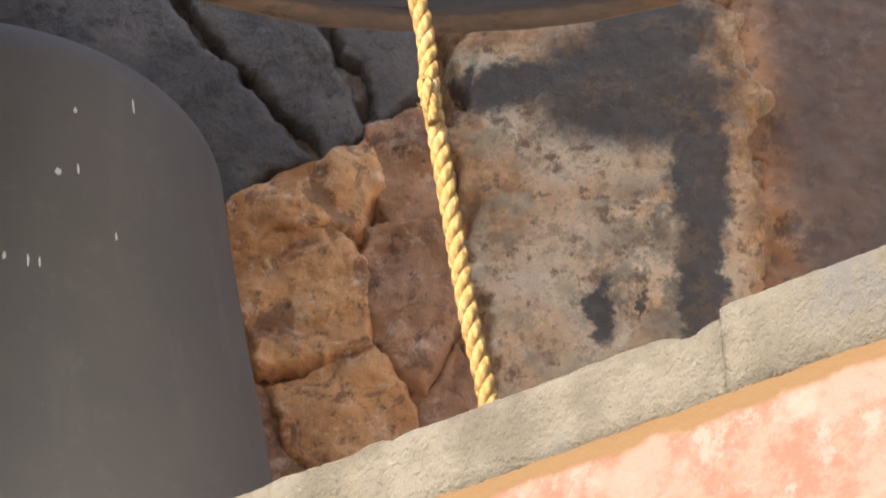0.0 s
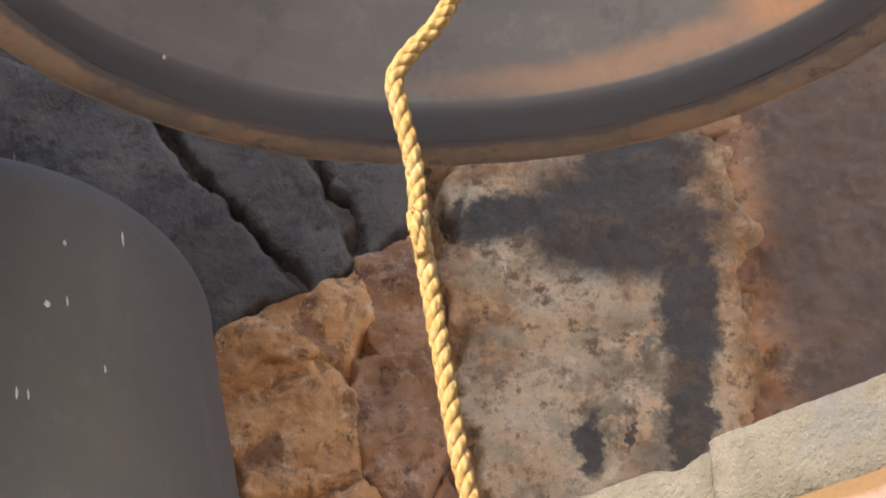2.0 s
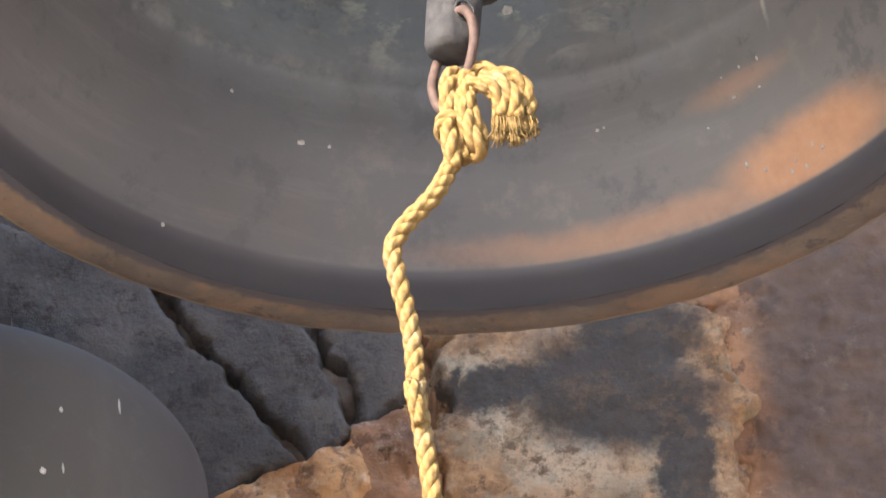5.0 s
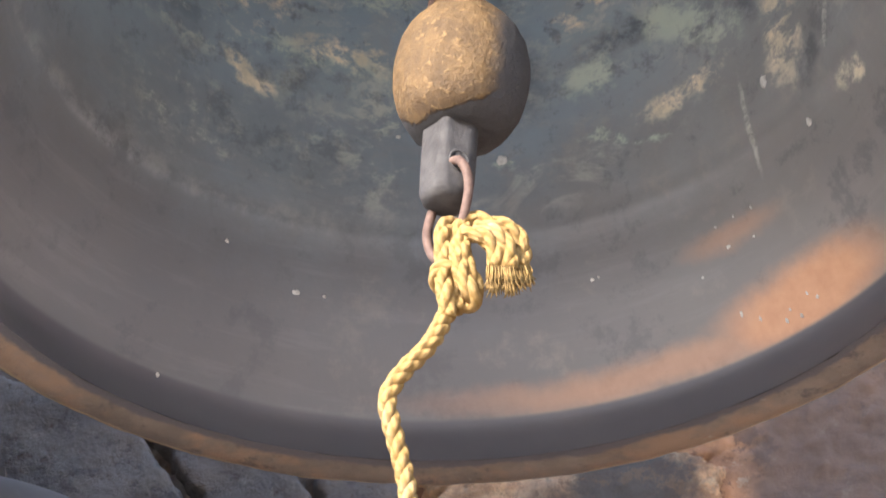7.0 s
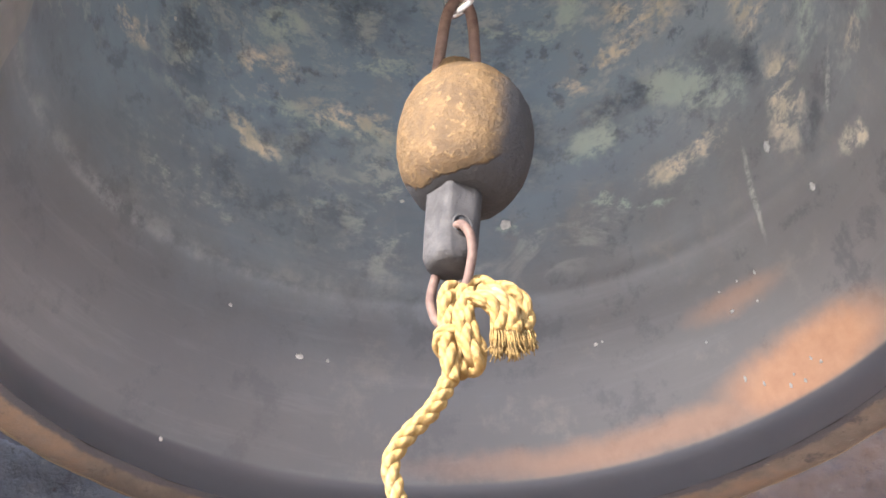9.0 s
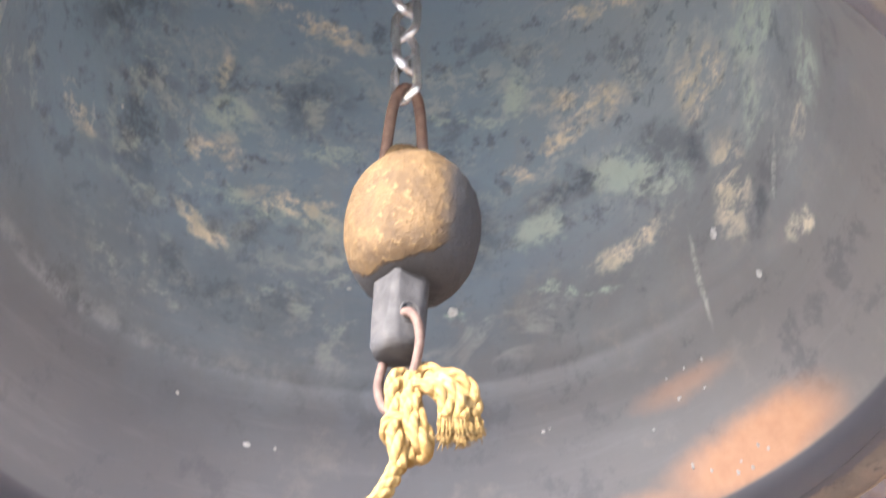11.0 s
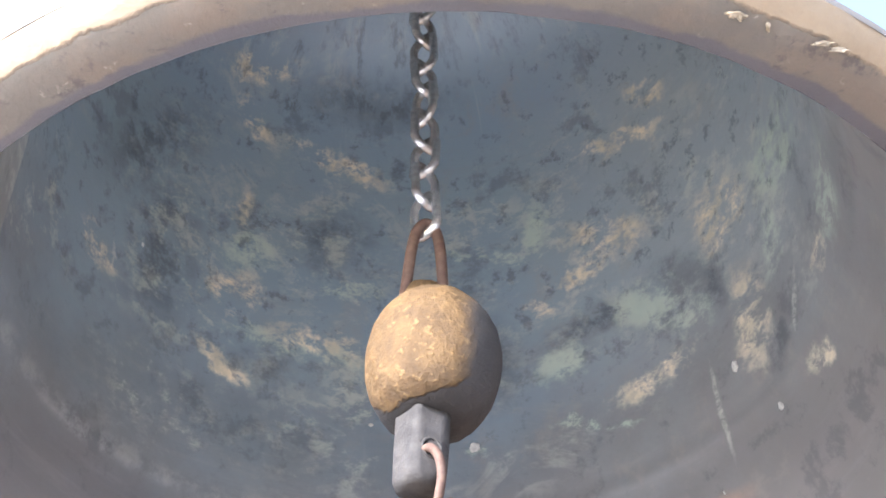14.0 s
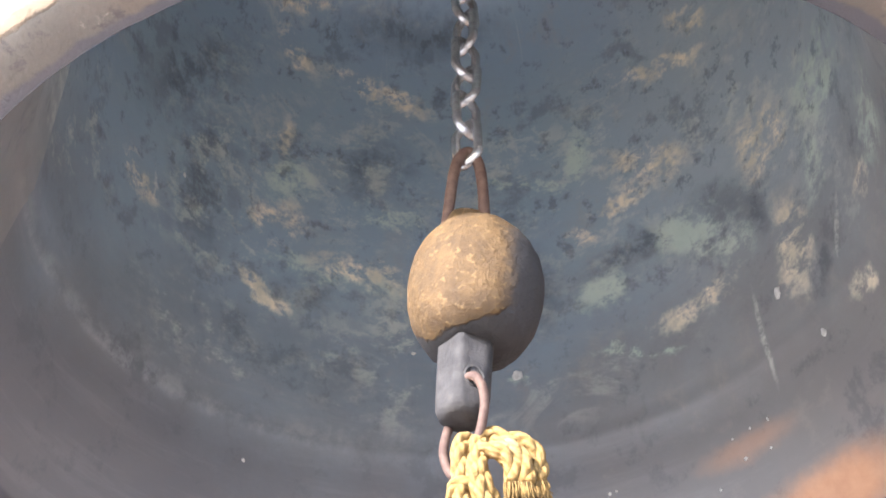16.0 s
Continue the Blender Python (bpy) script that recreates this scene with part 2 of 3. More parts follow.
# stains on the plaster: x, z, half length, half width, turn
SOOT_MARKS = [
    (0.234, 3.715, 0.115, 0.079, -14), (0.267, 3.80, 0.078, 0.065, 0), (0.095, 3.730, 0.070, 0.033, 18), (0.316, 3.60, 0.125, 0.034, 88), (0.305, 3.444, 0.110, 0.026, 85),
    (0.183, 3.405, 0.040, 0.017, 86), (0.236, 3.420, 0.016, 0.006, 85), (0.032, 3.724, 0.034, 0.015, 88)]
CREAM_MARKS = [(0.091, 3.802, 0.092, 0.022, 7), (0.172, 3.615, 0.076, 0.040, 11), (0.213, 3.605, 0.029, 0.018, 85), (0.292, 3.606, 0.025, 0.013, -2), (0.13, 3.475, 0.094, 0.086, 0), (0.245, 3.477, 0.055, 0.054, 53)]
ORANGE_MARKS = [(0.372, 3.71, 0.165, 0.045, -86), (0.06, 3.80, 0.09, 0.018, 5), (0.396, 3.509, 0.110, 0.034, -89), (0.028, 3.622, 0.105, 0.038, -86), (0.073, 3.556, 0.072, 0.034, 87)]


def plaster_material():
    n = Nodes("old_lime_plaster")
    loose = n.warp((10, 0.05), (36, 0.030), (110, 0.014))
    sooty = n.warp((12, 0.05), (40, 0.055), (130, 0.022))
    c = n.mix(n.step(n.noise(8, 6, 0.62), 0.36, 0.66), (0.66, 0.40, 0.225), (0.68, 0.52, 0.355))
    c = n.mix(n.math("MULTIPLY", n.marks(loose, CREAM_MARKS), 0.5), c, n.mix(n.noise(14, 5), (0.74, 0.57, 0.41), (0.82, 0.72, 0.55)))
    c = n.mix(n.math("MULTIPLY", n.step(n.noise(30, 7, 0.7), 0.54, 0.70), 0.7), c, (0.82, 0.70, 0.53))
    c = n.mix(n.math("MULTIPLY", n.marks(loose, ORANGE_MARKS, 1.5, 0.5), 0.85), c, n.mix(n.step(n.noise(30, 7, 0.72), 0.40, 0.62), (0.36, 0.19, 0.095), (0.70, 0.41, 0.21)))
    c = n.mix(n.math("MULTIPLY", n.step(n.noise(38, 7, 0.74), 0.47, 0.36), 0.9), c, (0.21, 0.13, 0.085))
    c = n.mix(n.math("MULTIPLY", n.step(n.noise(75, 7, 0.75), 0.47, 0.39), 0.5), c, (0.28, 0.185, 0.125))
    c = n.mix(n.math("MULTIPLY", n.step(n.noise(14, 8, 0.74), 0.51, 0.61), 0.6), c, (0.42, 0.36, 0.26))
    grey = n.math("MULTIPLY", n.marks(loose, [(0.257, 3.53, 0.065, 0.060, 0), (0.21, 3.43, 0.06, 0.05, 0), (0.265, 3.42, 0.05, 0.09, 0)], 1.5, 0.2), n.step(n.noise(26, 8, 0.74), 0.40, 0.54))
    c = n.mix(n.math("MULTIPLY", grey, 0.8), c, n.mix(n.noise(40, 5, 0.7), (0.13, 0.125, 0.11), (0.29, 0.26, 0.19)))
    soot = n.mix(n.noise(24, 6, 0.7), (0.066, 0.065, 0.068), (0.112, 0.104, 0.098))
    c = n.mix(n.math("MULTIPLY", n.marks(sooty, SOOT_MARKS, 1.42, 0.78), 0.93), c, soot)
    c = n.mix(n.math("MULTIPLY", n.step(n.noise(19, 8, 0.76), 0.49, 0.41), 0.45), c, (0.27, 0.175, 0.11))
    pits = n.noise(48, 8, 0.75)
    return n.done(c, 0.92, 0, n.math("ADD", pits, n.noise(16, 5, 0.7)), 0.85, 0.008, 0.15)


def rubble_material():
    n = Nodes("rubble_and_earth_mortar")
    c = n.mix(n.step(n.noise(10, 7, 0.65), 0.36, 0.64), (0.26, 0.14, 0.085), (0.54, 0.295, 0.165))
    c = n.mix(n.step(n.noise(34, 7, 0.7), 0.57, 0.70), c, (0.60, 0.46, 0.33))
    c = n.mix(n.math("MULTIPLY", n.step(n.noise(19, 8, 0.74), 0.48, 0.40), 0.7), c, (0.12, 0.078, 0.06))
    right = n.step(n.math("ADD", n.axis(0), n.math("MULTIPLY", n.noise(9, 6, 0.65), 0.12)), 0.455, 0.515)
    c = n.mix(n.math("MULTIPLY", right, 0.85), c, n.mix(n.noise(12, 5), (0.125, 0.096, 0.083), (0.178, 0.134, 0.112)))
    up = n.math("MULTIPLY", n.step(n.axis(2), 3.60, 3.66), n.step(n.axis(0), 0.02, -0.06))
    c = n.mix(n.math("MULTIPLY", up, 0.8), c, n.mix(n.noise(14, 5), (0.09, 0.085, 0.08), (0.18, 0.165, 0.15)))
    return n.done(c, 0.92, 0, n.noise(40, 7, 0.72), 0.7, 0.008, 0.15)


def simple(name, a, b, scale=20, rough=0.8, metal=0.0, strength=0.3, distance=0.004, spec=0.3, fine=3.0):
    n = Nodes(name)
    g = n.noise(scale, 6, 0.65)
    c = n.mix(n.step(g, 0.32, 0.68), a, b)
    f = n.noise(scale * fine, 6, 0.7)
    c = n.mix(n.math("MULTIPLY", n.step(f, 0.5, 0.75), 0.4), c, b)
    return n.done(c, rough, metal, n.math("ADD", g, f), strength, distance, spec)


def pink_material():
    n = Nodes("pink_limewash")
    c = n.mix(n.step(n.noise(22, 8, 0.7), 0.42, 0.58), (0.114, 0.055, 0.038), (0.140, 0.086, 0.068))
    c = n.mix(n.step(n.noise(34, 8, 0.72), 0.52, 0.62), c, (0.165, 0.102, 0.085))
    top = n.step(n.math("ADD", n.axis(2), n.math("MULTIPLY", n.noise(30, 5), 0.02)), 2.348, 2.353)
    c = n.mix(top, c, (0.085, 0.050, 0.022))
    return n.done(c, 0.9, 0, n.noise(60, 6, 0.7), 0.5, 0.004, 0.2)


def rope_material():
    n = Nodes("yellow_rope_fibre")
    uv = n.co.outputs["UV"]
    w = n.t.nodes.new("ShaderNodeTexWave")
    w.bands_direction = "DIAGONAL"
    n.put(w.inputs["Vector"], uv)
    n.put(w.inputs["Scale"], 1.6)
    n.put(w.inputs["Distortion"], 1.5)
    yarn = w.outputs["Fac"]
    c = n.mix(n.noise(120, 4), (0.190, 0.113, 0.034), (0.262, 0.172, 0.074))
    c = n.mix(n.math("MULTIPLY", n.step(n.noise(40, 5), 0.5, 0.8), 0.6), c, (0.33, 0.255, 0.160))
    c = n.mix(n.math("MULTIPLY", n.step(yarn, 0.3, 0.0), 0.5), c, (0.16, 0.09, 0.02))
    return n.done(c, 0.85, 0, n.math("ADD", yarn, n.math("MULTIPLY", n.noise(260, 5, 0.7), 1.4)), 0.9, 0.0014, 0.12)


M_IN, M_LIP = bell_inside_material(), bell_lip_material()
M_OUT = bell_outside_material("bell_bronze_outside")
M_OUT2 = bell_outside_material("small_bell_bronze", 0.92)
M_SAND = stone_material("orange_sandstone", (0.54, 0.255, 0.11), (0.90, 0.50, 0.235), (0.92, 0.68, 0.44))
M_BROWN = stone_material("brown_rubble_stone", (0.36, 0.18, 0.10), (0.62, 0.34, 0.19), (0.78, 0.56, 0.42), 0.30)
M_DARK = stone_material("sooty_stone", (0.155, 0.134, 0.120), (0.225, 0.192, 0.165), (0.255, 0.215, 0.180), 0.4, (0.095, 0.080, 0.070))
M_PLASTER, M_RUBBLE, M_PINK, M_ROPE = plaster_material(), rubble_material(), pink_material(), rope_material()
def coping_material():
    n = Nodes("pale_weathered_concrete")
    c = n.mix(n.step(n.noise(18, 7, 0.68), 0.36, 0.66), (0.080, 0.070, 0.053), (0.128, 0.115, 0.090))
    c = n.mix(n.math("MULTIPLY", n.step(n.noise(9, 6, 0.7), 0.56, 0.68), 0.6), c, (0.056, 0.058, 0.063))
    c = n.mix(n.math("MULTIPLY", n.step(n.noise(12, 6, 0.7), 0.58, 0.72), 0.5), c, (0.118, 0.10, 0.066))
    c = n.mix(n.step(n.noise(90, 6, 0.75), 0.62, 0.74), c, (0.15, 0.144, 0.13))
    return n.done(c, 0.92, 0, n.math("ADD", n.noise(45, 8, 0.75), n.noise(180, 4, 0.7)), 1.0, 0.005, 0.2)


M_COPING = coping_material()
M_SILL = simple("sill_ochre_plaster", (0.30, 0.21, 0.14), (0.38, 0.285, 0.20), 12, 0.9)
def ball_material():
    """Rust crust; the shade on the underside and one flank is painted in grey-brown iron."""
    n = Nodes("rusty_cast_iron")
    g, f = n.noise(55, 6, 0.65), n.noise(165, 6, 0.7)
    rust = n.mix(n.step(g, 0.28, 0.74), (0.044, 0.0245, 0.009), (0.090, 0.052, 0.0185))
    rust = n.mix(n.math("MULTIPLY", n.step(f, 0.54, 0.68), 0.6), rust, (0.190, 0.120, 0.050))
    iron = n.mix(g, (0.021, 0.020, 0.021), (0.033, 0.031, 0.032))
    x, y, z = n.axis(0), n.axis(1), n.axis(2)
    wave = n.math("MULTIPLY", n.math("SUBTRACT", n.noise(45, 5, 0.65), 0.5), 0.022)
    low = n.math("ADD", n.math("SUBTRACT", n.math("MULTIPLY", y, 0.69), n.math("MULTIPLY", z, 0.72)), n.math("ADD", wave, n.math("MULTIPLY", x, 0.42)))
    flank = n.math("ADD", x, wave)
    shaded = n.math("MAXIMUM", n.step(low, 0.0175, 0.0205), n.math("MULTIPLY", n.step(flank, 0.017, 0.034), 1.0))
    c = n.mix(n.math("MULTIPLY", shaded, 0.95), rust, iron)
    h = n.math("SUBTRACT", n.math("ADD", g, f), n.math("MULTIPLY", shaded, 0.6))
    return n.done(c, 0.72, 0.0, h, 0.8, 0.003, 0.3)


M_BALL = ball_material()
M_IRON = simple("grey_worn_iron", (0.018, 0.016, 0.016), (0.040, 0.036, 0.035), 60, 0.75, 0.0, 0.6, 0.002)
M_ROD = simple("red_rusty_rod", (0.05, 0.027, 0.02), (0.09, 0.055, 0.042), 120, 0.75, 0.0, 0.4, 0.001)
M_STEEL = simple("galvanised_steel", (0.40, 0.39, 0.38), (0.62, 0.61, 0.60), 150, 0.27, 0.8, 0.15, 0.001, 0.5)
M_WOOD = simple("weathered_timber", (0.07, 0.06, 0.055), (0.13, 0.11, 0.095), 14, 0.85)
M_GROUND = simple("dry_tan_ground", (0.41, 0.375, 0.33), (0.49, 0.455, 0.405), 1.5, 0.95, distance=0.02)
M_OUTWALL = simple("limewashed_wall", (0.60, 0.54, 0.47), (0.70, 0.65, 0.58), 4, 0.9)
M_FLOOR = simple("pale_bounce_floor", (0.52, 0.45, 0.37), (0.62, 0.55, 0.46), 5, 0.95)
M_CRUST = simple("tan_crust", (0.22, 0.18, 0.13), (0.34, 0.29, 0.22), 120, 0.9)
M_DROP_GLINT = simple("white_drop_or_glint", (0.50, 0.49, 0.46), (0.70, 0.69, 0.66), 200, 0.8)


# ---- mesh helpers ----
def part(name, bm, material, parent=None, label="", smooth=True):
    me = bpy.data.meshes.new(name)
    bm.normal_update()
    bm.to_mesh(me)
    bm.free()
    me.materials.append(material)
    if smooth:
        me.shade_smooth()
    ob = new(name, me)
    if parent is not None:
        ob.parent = parent
    return tagged(ob, label)


def lathe(profile, sides=160):
    """A closed or open outline of (radius, height) turned round the z axis."""
    bm = bmesh.new()
    rings = []
    for r, z in profile:
        if r < 1e-6:
            rings.append([bm.verts.new((0, 0, z))])
        else:
            rings.append([bm.verts.new((r * math.cos(2 * math.pi * k / sides), r * math.sin(2 * math.pi * k / sides), z)) for k in range(sides)])
    for a, b in zip(rings, rings[1:]):
        for k in range(sides):
            j = (k + 1) % sides
            if len(a) == 1:
                bm.faces.new((a[0], b[j], b[k]))
            elif len(b) == 1:
                bm.faces.new((a[k], a[j], b[0]))
            else:
                bm.faces.new((a[k], a[j], b[j], b[k]))
    return bm


def smooth_line(pts, step=0.004):
    """A Catmull-Rom line through pts, resampled at even steps."""
    p = [Vector(q) for q in pts]
    p = [p[0] * 2 - p[1]] + p + [p[-1] * 2 - p[-2]]
    fine = []
    for i in range(1, len(p) - 2):
        for k in range(40):
            t = k / 40
            a, b, c, d = p[i - 1:i + 3]
            fine.append(0.5 * (2 * b + (c - a) * t + (2 * a - 5 * b + 4 * c - d) * t * t + (3 * b - a - 3 * c + d) * t ** 3))
    fine.append(p[-2])
    out, left = [fine[0]], step
    for a, b in zip(fine, fine[1:]):
        run = (b - a).length
        while run >= left:
            a = a + (b - a) * (left / run)
            run = (b - a).length
            out.append(a.copy())
            left = step
        left -= run
    return out


def frames_along(line):
    tang = [(line[min(i + 1, len(line) - 1)] - line[max(i - 1, 0)]).normalized() for i in range(len(line))]
    u = tang[0].orthogonal().normalized()
    out = []
    for t in tang:
        u = (u - t * u.dot(t)).normalized()
        out.append((u.copy(), t.cross(u)))
    return out


def tube(bm, line, radius, sides=8, closed=False, uv_scale=1.0):
    """Adds a round bar along line; radius is a number or a function of 0..1."""
    if len(line) < 3:
        line = [line[0], (line[0] + line[-1]) / 2 + Vector((0, 0, 0.0004)), line[-1] + Vector((0, 0, 0.0008))]
    uv = bm.loops.layers.uv.verify()
    fr = frames_along(line)
    rings = []
    for i, (p, (u, v)) in enumerate(zip(line, fr)):
        r = radius(i / (len(line) - 1)) if callable(radius) else radius
        rings.append([bm.verts.new(p + r * (u * math.cos(2 * math.pi * k / sides) + v * math.sin(2 * math.pi * k / sides))) for k in range(sides)])
    pairs = list(zip(range(len(rings)), range(1, len(rings))))
    if closed:
        pairs.append((len(rings) - 1, 0))
    for i, j in pairs:
        for k in range(sides):
            l = (k + 1) % sides
            f = bm.faces.new((rings[i][k], rings[i][l], rings[j][l], rings[j][k]))
            for loop, (a, b) in zip(f.loops, ((k, i), (k + 1, i), (k + 1, i + 1), (k, i + 1))):
                loop[uv].uv = (a / sides * uv_scale, b * 0.1 * uv_scale)
    if not closed:
        bm.faces.new(rings[0][::-1])
        bm.faces.new(rings[-1])


def oval(w, h, n=40):
    """A long link in the x-z plane, w wide and h high between the bar's middles."""
    r, s = w / 2, max(h / 2 - w / 2, 0)
    out = []
    for k in range(n):
        a = 2 * math.pi * k / n
        z = r * math.sin(a)
        out.append(Vector((r * math.cos(a), 0, z + (s if z >= 0 else -s))))
    return out


def block(x0, x1, y0, y1, z0, z1):
    bm = bmesh.new()
    bmesh.ops.create_cube(bm, size=1)
    for v in bm.verts:
        v.co = Vector((x0 + (v.co.x + 0.5) * (x1 - x0), y0 + (v.co.y + 0.5) * (y1 - y0), z0 + (v.co.z + 0.5) * (z1 - z0)))
    return bm


def prism(outline, y0, y1):
    """An outline of (x, z), given anticlockwise as seen from the front, made into a slab from y0 (front) to y1."""
    bm = bmesh.new()
    a = [bm.verts.new((x, y0, z)) for x, z in outline]
    b = [bm.verts.new((x, y1, z)) for x, z in outline]
    bm.faces.new(a)
    bm.faces.new(b[::-1])
    for i in range(len(a)):
        j = (i + 1) % len(a)
        bm.faces.new((a[j], a[i], b[i], b[j]))
    return bm


def empty(name, at, label, category, group=""):
    ob = new(name)
    ob.location = at
    return tagged(ob, label, category, group)


# ---- ground and walls ----
YAW = 35.6
FRONT = pose(0, 1.55, 0, 0, 0, -YAW)      # along the front wall: x along it, y into the belfry
BACK_Y = 3.30

bm = bmesh.new()
bmesh.ops.create_grid(bm, x_segments=40, y_segments=40, size=1500)
tagged(part("ground", bm, M_GROUND), "dry tan earth ground below the bell wall", "ground", kind="structure")

wall = part("wall_front", prism([(-2.6, 0), (4.3, 0), (4.3, 2.353), (-2.6, 2.353)], 0.0018, 0.50), M_PINK, smooth=False)
wall.matrix_world = FRONT
tagged(wall, "sunlit pink limewashed wall below the bell opening", "wall", kind="structure")
# Unseen wall top, made deep and warm-coloured to bounce sunlight into the bell.
sill = part("sill_bed", prism([(-2.6, 2.353), (4.3, 2.353), (4.3, 2.392), (-2.6, 2.392)], 0.0745, 0.50), M_SILL, smooth=False)
sill.matrix_world = FRONT
tagged(sill, "unseen ochre top of the low wall, added to bounce light", "sill", kind="structure")


def coping(u0, u1, seed, drop):
    """One length of the pale concrete edge, its top and bottom edges broken and uneven."""
    bm = bmesh.new()
    n = int((u1 - u0) / 0.004)
    rows = []
    for i in range(n + 1):
        u = u0 + (u1 - u0) * i / n
        up = 2.400 - drop + 0.0016 * noise.fractal(Vector((u * 30, seed, 0)), 0.55, 2.1, 7)
        chip = noise.noise(Vector((u * 34, seed, 31)))
        up -= 0.010 * max(0.0, chip - 0.42) + 0.006 * math.exp(-((u - 0.155) / 0.012) ** 2)
        lo = 2.350 + 0.0015 * noise.fractal(Vector((u * 18, seed, 7)), 0.8, 2, 4)
        ring = []
        for k, (y, z) in enumerate(((0.08, lo), (0.004, lo), (0.0, lo + 0.004), (0, lo + (up - lo) * 0.25), (0, lo + (up - lo) * 0.5), (0, lo + (up - lo) * 0.75), (0.0, up - 0.004), (0.005, up), (0.08, up))):
            w = 0.0008 * noise.fractal(Vector((u * 60, z * 60, seed)), 0.9, 2, 4) if 0 < k < 8 else 0
            ring.append(bm.verts.new((u, y + w, z)))
        rows.append(ring)
    for a, b in zip(rows, rows[1:]):
        for k in range(len(a)):
            l = (k + 1) % len(a)
            bm.faces.new((a[k], b[k], b[l], a[l]))
    bm.faces.new(rows[0])
    bm.faces.new(rows[-1][::-1])
    return bm


strip = empty("coping", (0, 0, 0), "chipped pale concrete edge along the top of the pink wall", "coping")
strip["kind"] = "structure"
strip.matrix_world = FRONT
for u0, u1, seed, drop in ((-2.2, 0.1768, 3.0, 0.0), (0.1770, 1.6, 8.0, -0.006)):
    part("coping_length", coping(u0, u1, seed, drop), M_COPING, strip)

# unseen piers and arch round the great bell, added to shade what stands behind
ARCH_L, ARCH_R, SPRING = -0.74, 1.20, 3.45
half, mid = (ARCH_R - ARCH_L) / 2, (ARCH_R + ARCH_L) / 2
curve = [(mid + half * math.cos(math.pi * k / 32), SPRING + half * math.sin(math.pi * k / 32)) for k in range(33)]
left = [(-2.6, 2.392), (ARCH_L, 2.392)] + [q for q in curve[::-1] if q[0] <= mid] + [(mid, 5.0), (-2.6, 5.0)]
right = [(4.3, 2.392), (4.3, 5.0), (mid, 5.0)] + [q for q in curve[::-1] if q[0] >= mid] + [(ARCH_R, 2.392)]
for name, outline in (("wall_pier_left", left), ("wall_pier_right", right)):
    ob = part(name, prism(outline, 0.0801, 0.30), M_OUTWALL, smooth=False)
    ob.matrix_world = FRONT
    tagged(ob, "unseen limewashed pier and half arch, added to shade the bell chamber", "wall", kind="structure")

# Unseen floor, made pale to bounce light onto the back wall.
bm = bmesh.new()
low = [bm.verts.new(q) for q in ((-1.75, BACK_Y, 1.9), (-1.35, 2.90, 1.9), (3.52, -0.55, 1.9), (3.52, BACK_Y, 1.9))]
high = [bm.verts.new(v.co + Vector((0, 0, 0.1))) for v in low]
bm.faces.new(high)
bm.faces.new(low[::-1])
for i in range(4):
    bm.faces.new((low[i], low[(i + 1) % 4], high[(i + 1) % 4], high[i]))
tagged(part("floor", bm, M_FLOOR, smooth=False), "unseen pale floor of the bell chamber, added to bounce light", "floor", kind="structure")


# ---- back wall: rubble, dressed stones and plaster ----
def rubble_sheet(x0, x1, z0, z1, step, depth):
    """Irregular small stones with open joints, all one surface."""
    bm = bmesh.new()
    nx, nz = int((x1 - x0) / step), int((z1 - z0) / step)
    grid = []
    for i in range(nx + 1):
        row = []
        for j in range(nz + 1):
            x, z = x0 + (x1 - x0) * i / nx, z0 + (z1 - z0) * j / nz
            inner = min(1.0, 20 * min(x - x0, x1 - x, z - z0, z1 - z))
            p = Vector((x * 12, 0.5, z * 10))
            p += Vector((noise.fractal(p * 0.8, 0.8, 2, 4), 0, noise.fractal(p * 0.8 + Vector((7, 7, 7)), 0.8, 2, 4))) * 0.45
            dist, seeds = noise.voronoi(p)
            joint = min(1.0, (dist[1] - dist[0]) / 0.22) ** 0.6
            tall = 0.55 + 0.45 * noise.noise(seeds[0] * 5.3)
            fine = noise.fractal(Vector((x * 30, 2, z * 30)), 0.75, 2.1, 6)
            calm = max(0.0, min(1.0, (x - 0.37) / 0.06))
            joint, tall = joint + (1 - joint) * calm, tall + (0.6 - tall) * calm
            row.append(bm.verts.new((x, BACK_Y - 0.002 - inner * depth * max(0.02, joint * tall + 0.16 * fine), z)))
        grid.append(row)
    for i in range(nx):
        for j in range(nz):
            bm.faces.new((grid[i][j], grid[i + 1][j], grid[i + 1][j + 1], grid[i][j + 1]))
    return bm


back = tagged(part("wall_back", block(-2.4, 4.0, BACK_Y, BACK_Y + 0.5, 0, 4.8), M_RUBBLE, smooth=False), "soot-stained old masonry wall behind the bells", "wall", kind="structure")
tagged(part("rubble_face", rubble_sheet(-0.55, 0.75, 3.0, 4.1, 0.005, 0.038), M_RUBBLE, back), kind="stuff")


